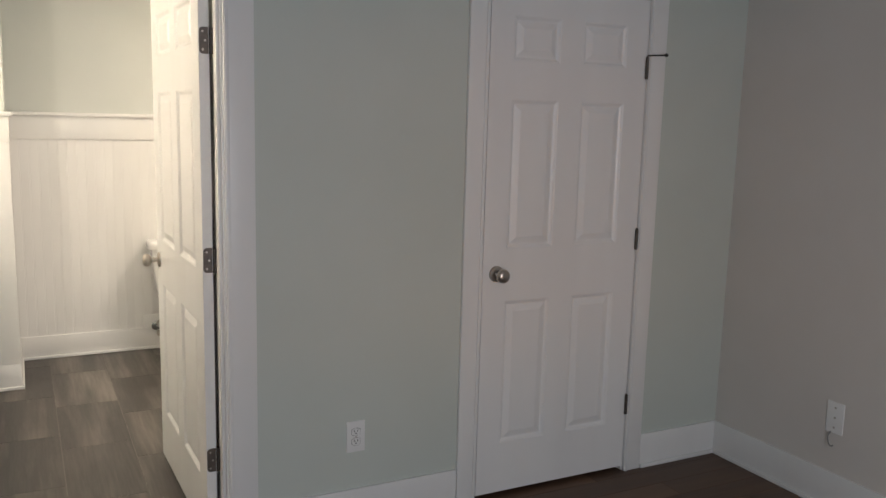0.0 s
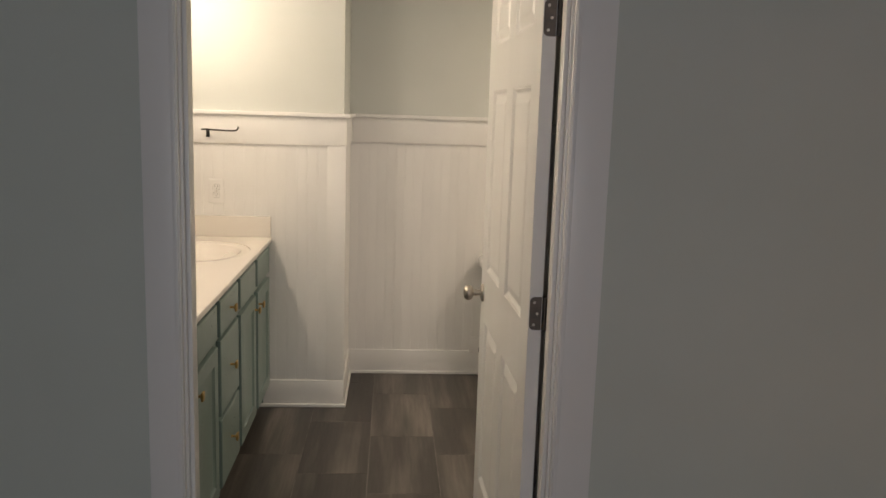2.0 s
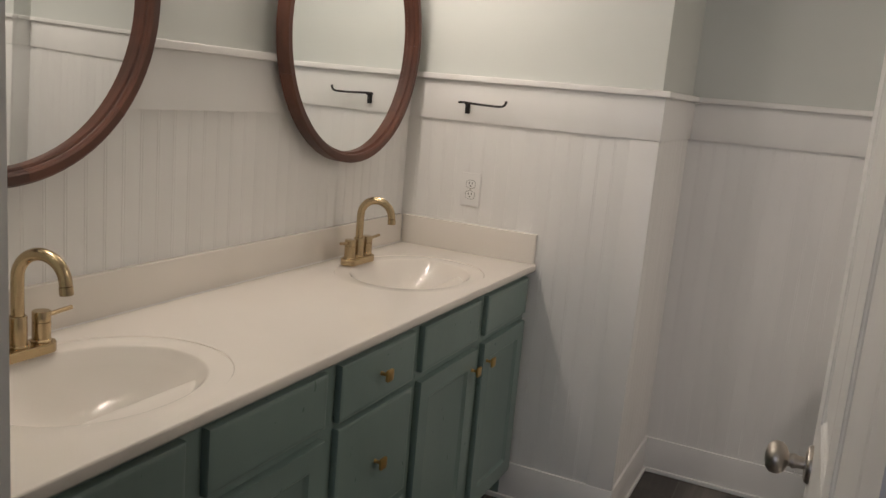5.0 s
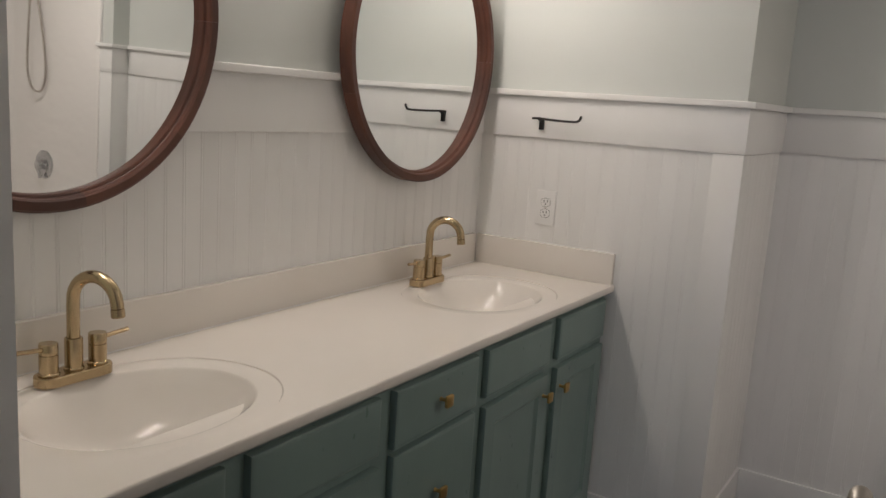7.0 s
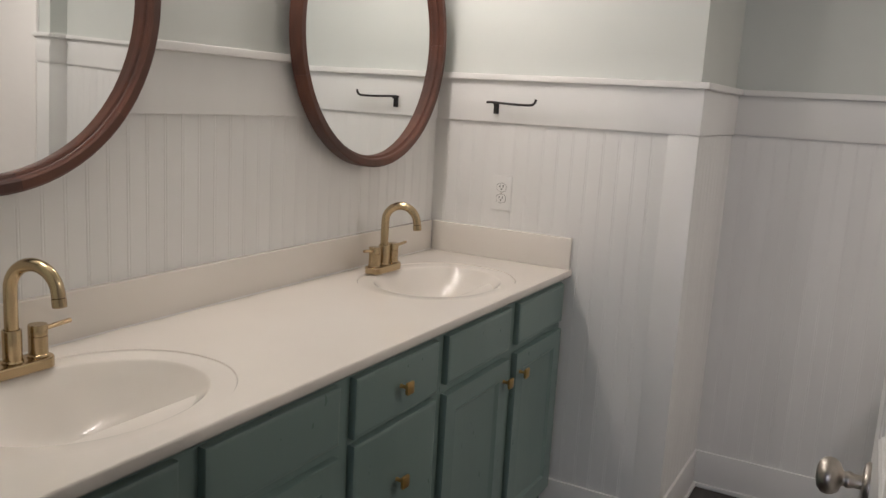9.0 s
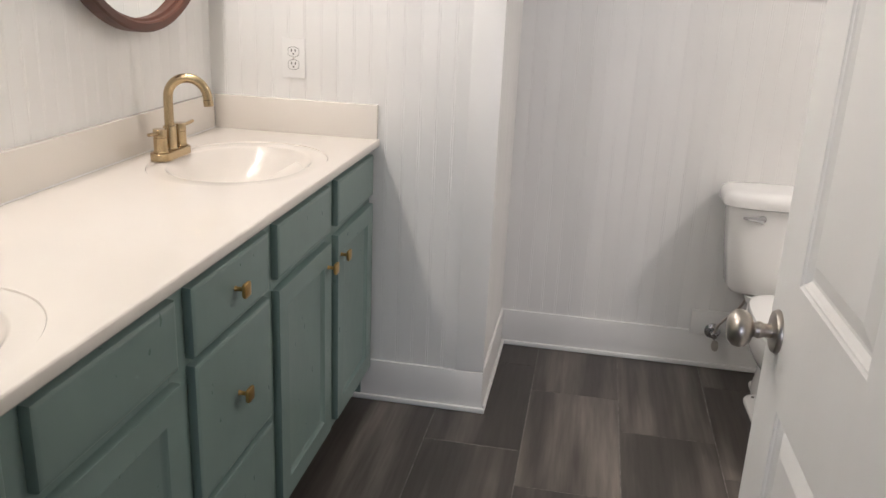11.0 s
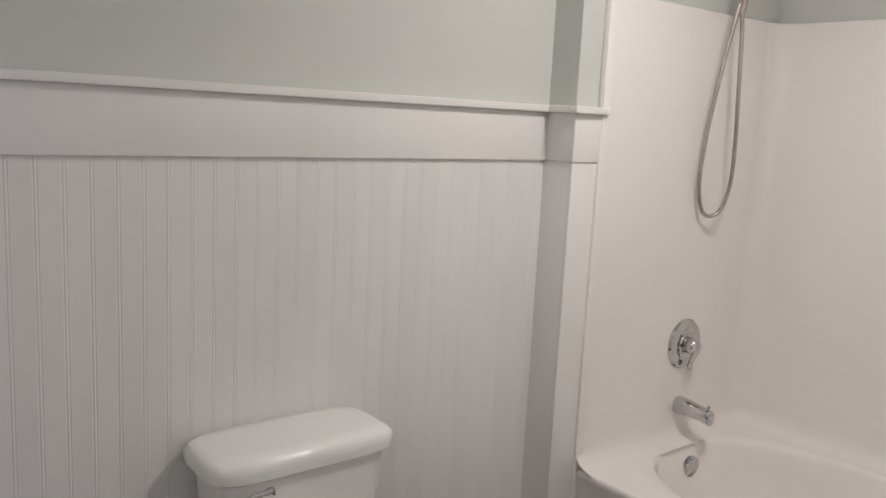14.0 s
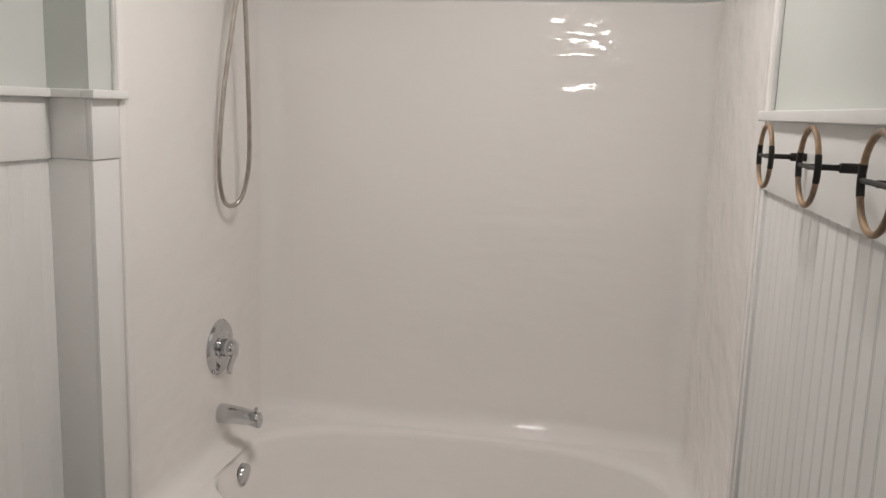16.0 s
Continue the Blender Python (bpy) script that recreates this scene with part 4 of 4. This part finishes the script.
part("diverter_knob", lathe([(0.003, 0.0), (0.003, 0.012), (0.0065, 0.014), (0.006, 0.02), (0.002, 0.022)], 14, Matrix.Translation((0, 0.010, 0.125)) @ Matrix.Rotation(radians(-90), 4, "X")), CHROME, sp)
of = thing("overflow_plate", Matrix.Translation((VX, 2.508, 0.33)) @ Matrix.Rotation(radians(97), 4, "X"), "round chrome tub overflow plate", "overflow plate")
part("plate", lathe([(0.037, -0.012), (0.037, 0.006), (0.034, 0.010), (0.02, 0.0125), (0.001, 0.013)], 36), CHROME, of, "", 40)
part("screw", lathe([(0.004, 0.0125), (0.004, 0.0145), (0.001, 0.015)], 10), NICKEL, of)

# shower arm, hand shower bracket and hose
sh = thing("hand_shower", pose(3.495, Y1, 1.97), "brushed nickel hand shower with a looped hose", "hand shower")
part("arm", tube(spline([(0, 0.0, 0.06), (0, -0.03, 0.062), (0, -0.06, 0.045), (0, -0.075, 0.012)], 5), 0.0105, 16), NICKEL, sh, "", 50)
part("flange", lathe([(0.03, 0), (0.03, 0.003), (0.02, 0.010), (0.011, 0.012)], 28, Matrix.Translation((0, 0, 0.06)) @ Matrix.Rotation(radians(90), 4, "X")), NICKEL, sh)
part("bracket", lathe([(0.013, 0.012), (0.0165, 0.006), (0.0165, -0.025), (0.012, -0.03)], 20, Matrix.Translation((0, -0.075, 0.0))), NICKEL, sh)
part("handset", loops_mesh([oval(0, y, w, w, z, 20) for y, w, z in ((-0.082, 0.0105, -0.085), (-0.085, 0.0125, -0.05), (-0.092, 0.0135, 0.03), (-0.11, 0.014, 0.1), (-0.13, 0.03, 0.13), (-0.145, 0.045, 0.145), (-0.16, 0.045, 0.155), (-0.165, 0.02, 0.16))]), NICKEL, sh, "", 50)
part("hose", tube(spline([(0.0, -0.081, -0.08), (0.010, -0.083, -0.16), (0.026, -0.082, -0.34), (0.044, -0.078, -0.52), (0.049, -0.072, -0.64), (0.036, -0.055, -0.73), (0.004, -0.036, -0.757), (-0.036, -0.025, -0.73), (-0.060, -0.024, -0.62), (-0.05, -0.036, -0.42), (-0.026, -0.058, -0.2), (-0.005, -0.073, -0.06), (0, -0.076, -0.028)], 10), 0.0072, 12), NICKEL, sh, "ribbed metal shower hose", 60)

# ring hooks
ring_hook = thing("ring_hook", pose(2.564, HOOK_Y + 0.0165, 1.474), "rattan ring wall hook with black metal stem", "wall hook", "ring hooks")
RR = 0.052
ring = [(RR * math.cos(a), 0.066, RR * math.sin(a)) for a in [2 * math.pi * k / 40 for k in range(40)]]
part("ring", tube(ring, 0.0040, 10, True), RATTAN, ring_hook, "honey rattan ring", 60)
for s in (-1, 1):
    part("binding", tube([(s * RR * math.cos(a), 0.066, RR * math.sin(a)) for a in [radians(d) for d in range(-20, 21, 5)]], 0.0046, 12), BLACK, ring_hook, "black binding wrap", 60)
part("crossbar", tube([(-RR, 0.066, 0), (RR, 0.066, 0)], 0.0032, 12), BLACK, ring_hook, "", 60)
part("stem", tube([(0, 0.006, 0), (0, 0.066, 0)], 0.0042, 12), BLACK, ring_hook, "", 60)
part("mount", lathe([(0.007, 0), (0.007, 0.024), (0.0058, 0.026)], 20, Matrix.Rotation(radians(-90), 4, "X")), BLACK, ring_hook)
for x in (2.264, 1.976):
    copy_thing(ring_hook, pose(x, HOOK_Y + 0.0165, 1.474))

# ---------------------------------------------------------------- floor pieces


def flat_piece(w, l, t, bevel):
    loops = [[(0, 0, 0), (w, 0, 0), (w, l, 0), (0, l, 0)]]
    loops.append([(x, y, t - bevel) for x, y, _ in loops[0]])
    loops.append([(bevel, bevel, t), (w - bevel, bevel, t), (w - bevel, l - bevel, t), (bevel, l - bevel, t)])
    return bm_mesh(loops_mesh(loops, False, True))


TW, TL, GAP = 0.310, 0.615, 0.0026
me_cache = {}
col0 = 0.787
starts = {0: 1.903, 1: 2.326, 2: 2.107}
for c in range(-3, 8):
    x0 = col0 + c * TW
    off = starts[c % 3]
    k0 = math.floor((-0.09 - off) / TL)
    for k in range(k0, k0 + 7):
        y0, y1 = off + k * TL, off + (k + 1) * TL
        ya, yb = max(y0, -0.088), min(y1, FAR - 0.003)
        xa, xb = max(x0, 0.003), min(x0 + TW, TUB_X0 - 0.002)
        if yb - ya < 0.03 or xb - xa < 0.03:
            continue
        key = (round(xb - xa, 4), round(yb - ya, 4))
        if key not in me_cache:
            me_cache[key] = flat_piece(xb - xa - GAP, yb - ya - GAP, 0.003, 0.0008)
        o = part("tile", me_cache[key], TILE, bath_floor)
        o.location = (xa + GAP / 2, ya + GAP / 2, -0.003)
PW = 0.125
plank_cache = {}
for r in range(0, 36):
    y0 = -0.092 - (r + 1) * PW
    xs = -1.6 - (r * 0.47) % 1.2
    while xs < EAST:
        xa, xb = max(xs, -1.6), min(xs + 1.2, EASTB)
        xs += 1.2
        if xb - xa < 0.02:
            continue
        key = round(xb - xa, 4)
        if key not in plank_cache:
            plank_cache[key] = flat_piece(xb - xa - 0.001, PW - 0.001, 0.006, 0.001)
        o = part("floor_plank", plank_cache[key], BEDWOOD, bed_floor)
        o.location = (xa, y0, 0.002)
structure("threshold", box(DOOR0 - 0.02, DOOR1 + 0.02, -0.125, -0.075, -0.006, 0.011, 0.003), BEDWOOD, "dark brown wooden threshold strip in the doorway", "threshold")
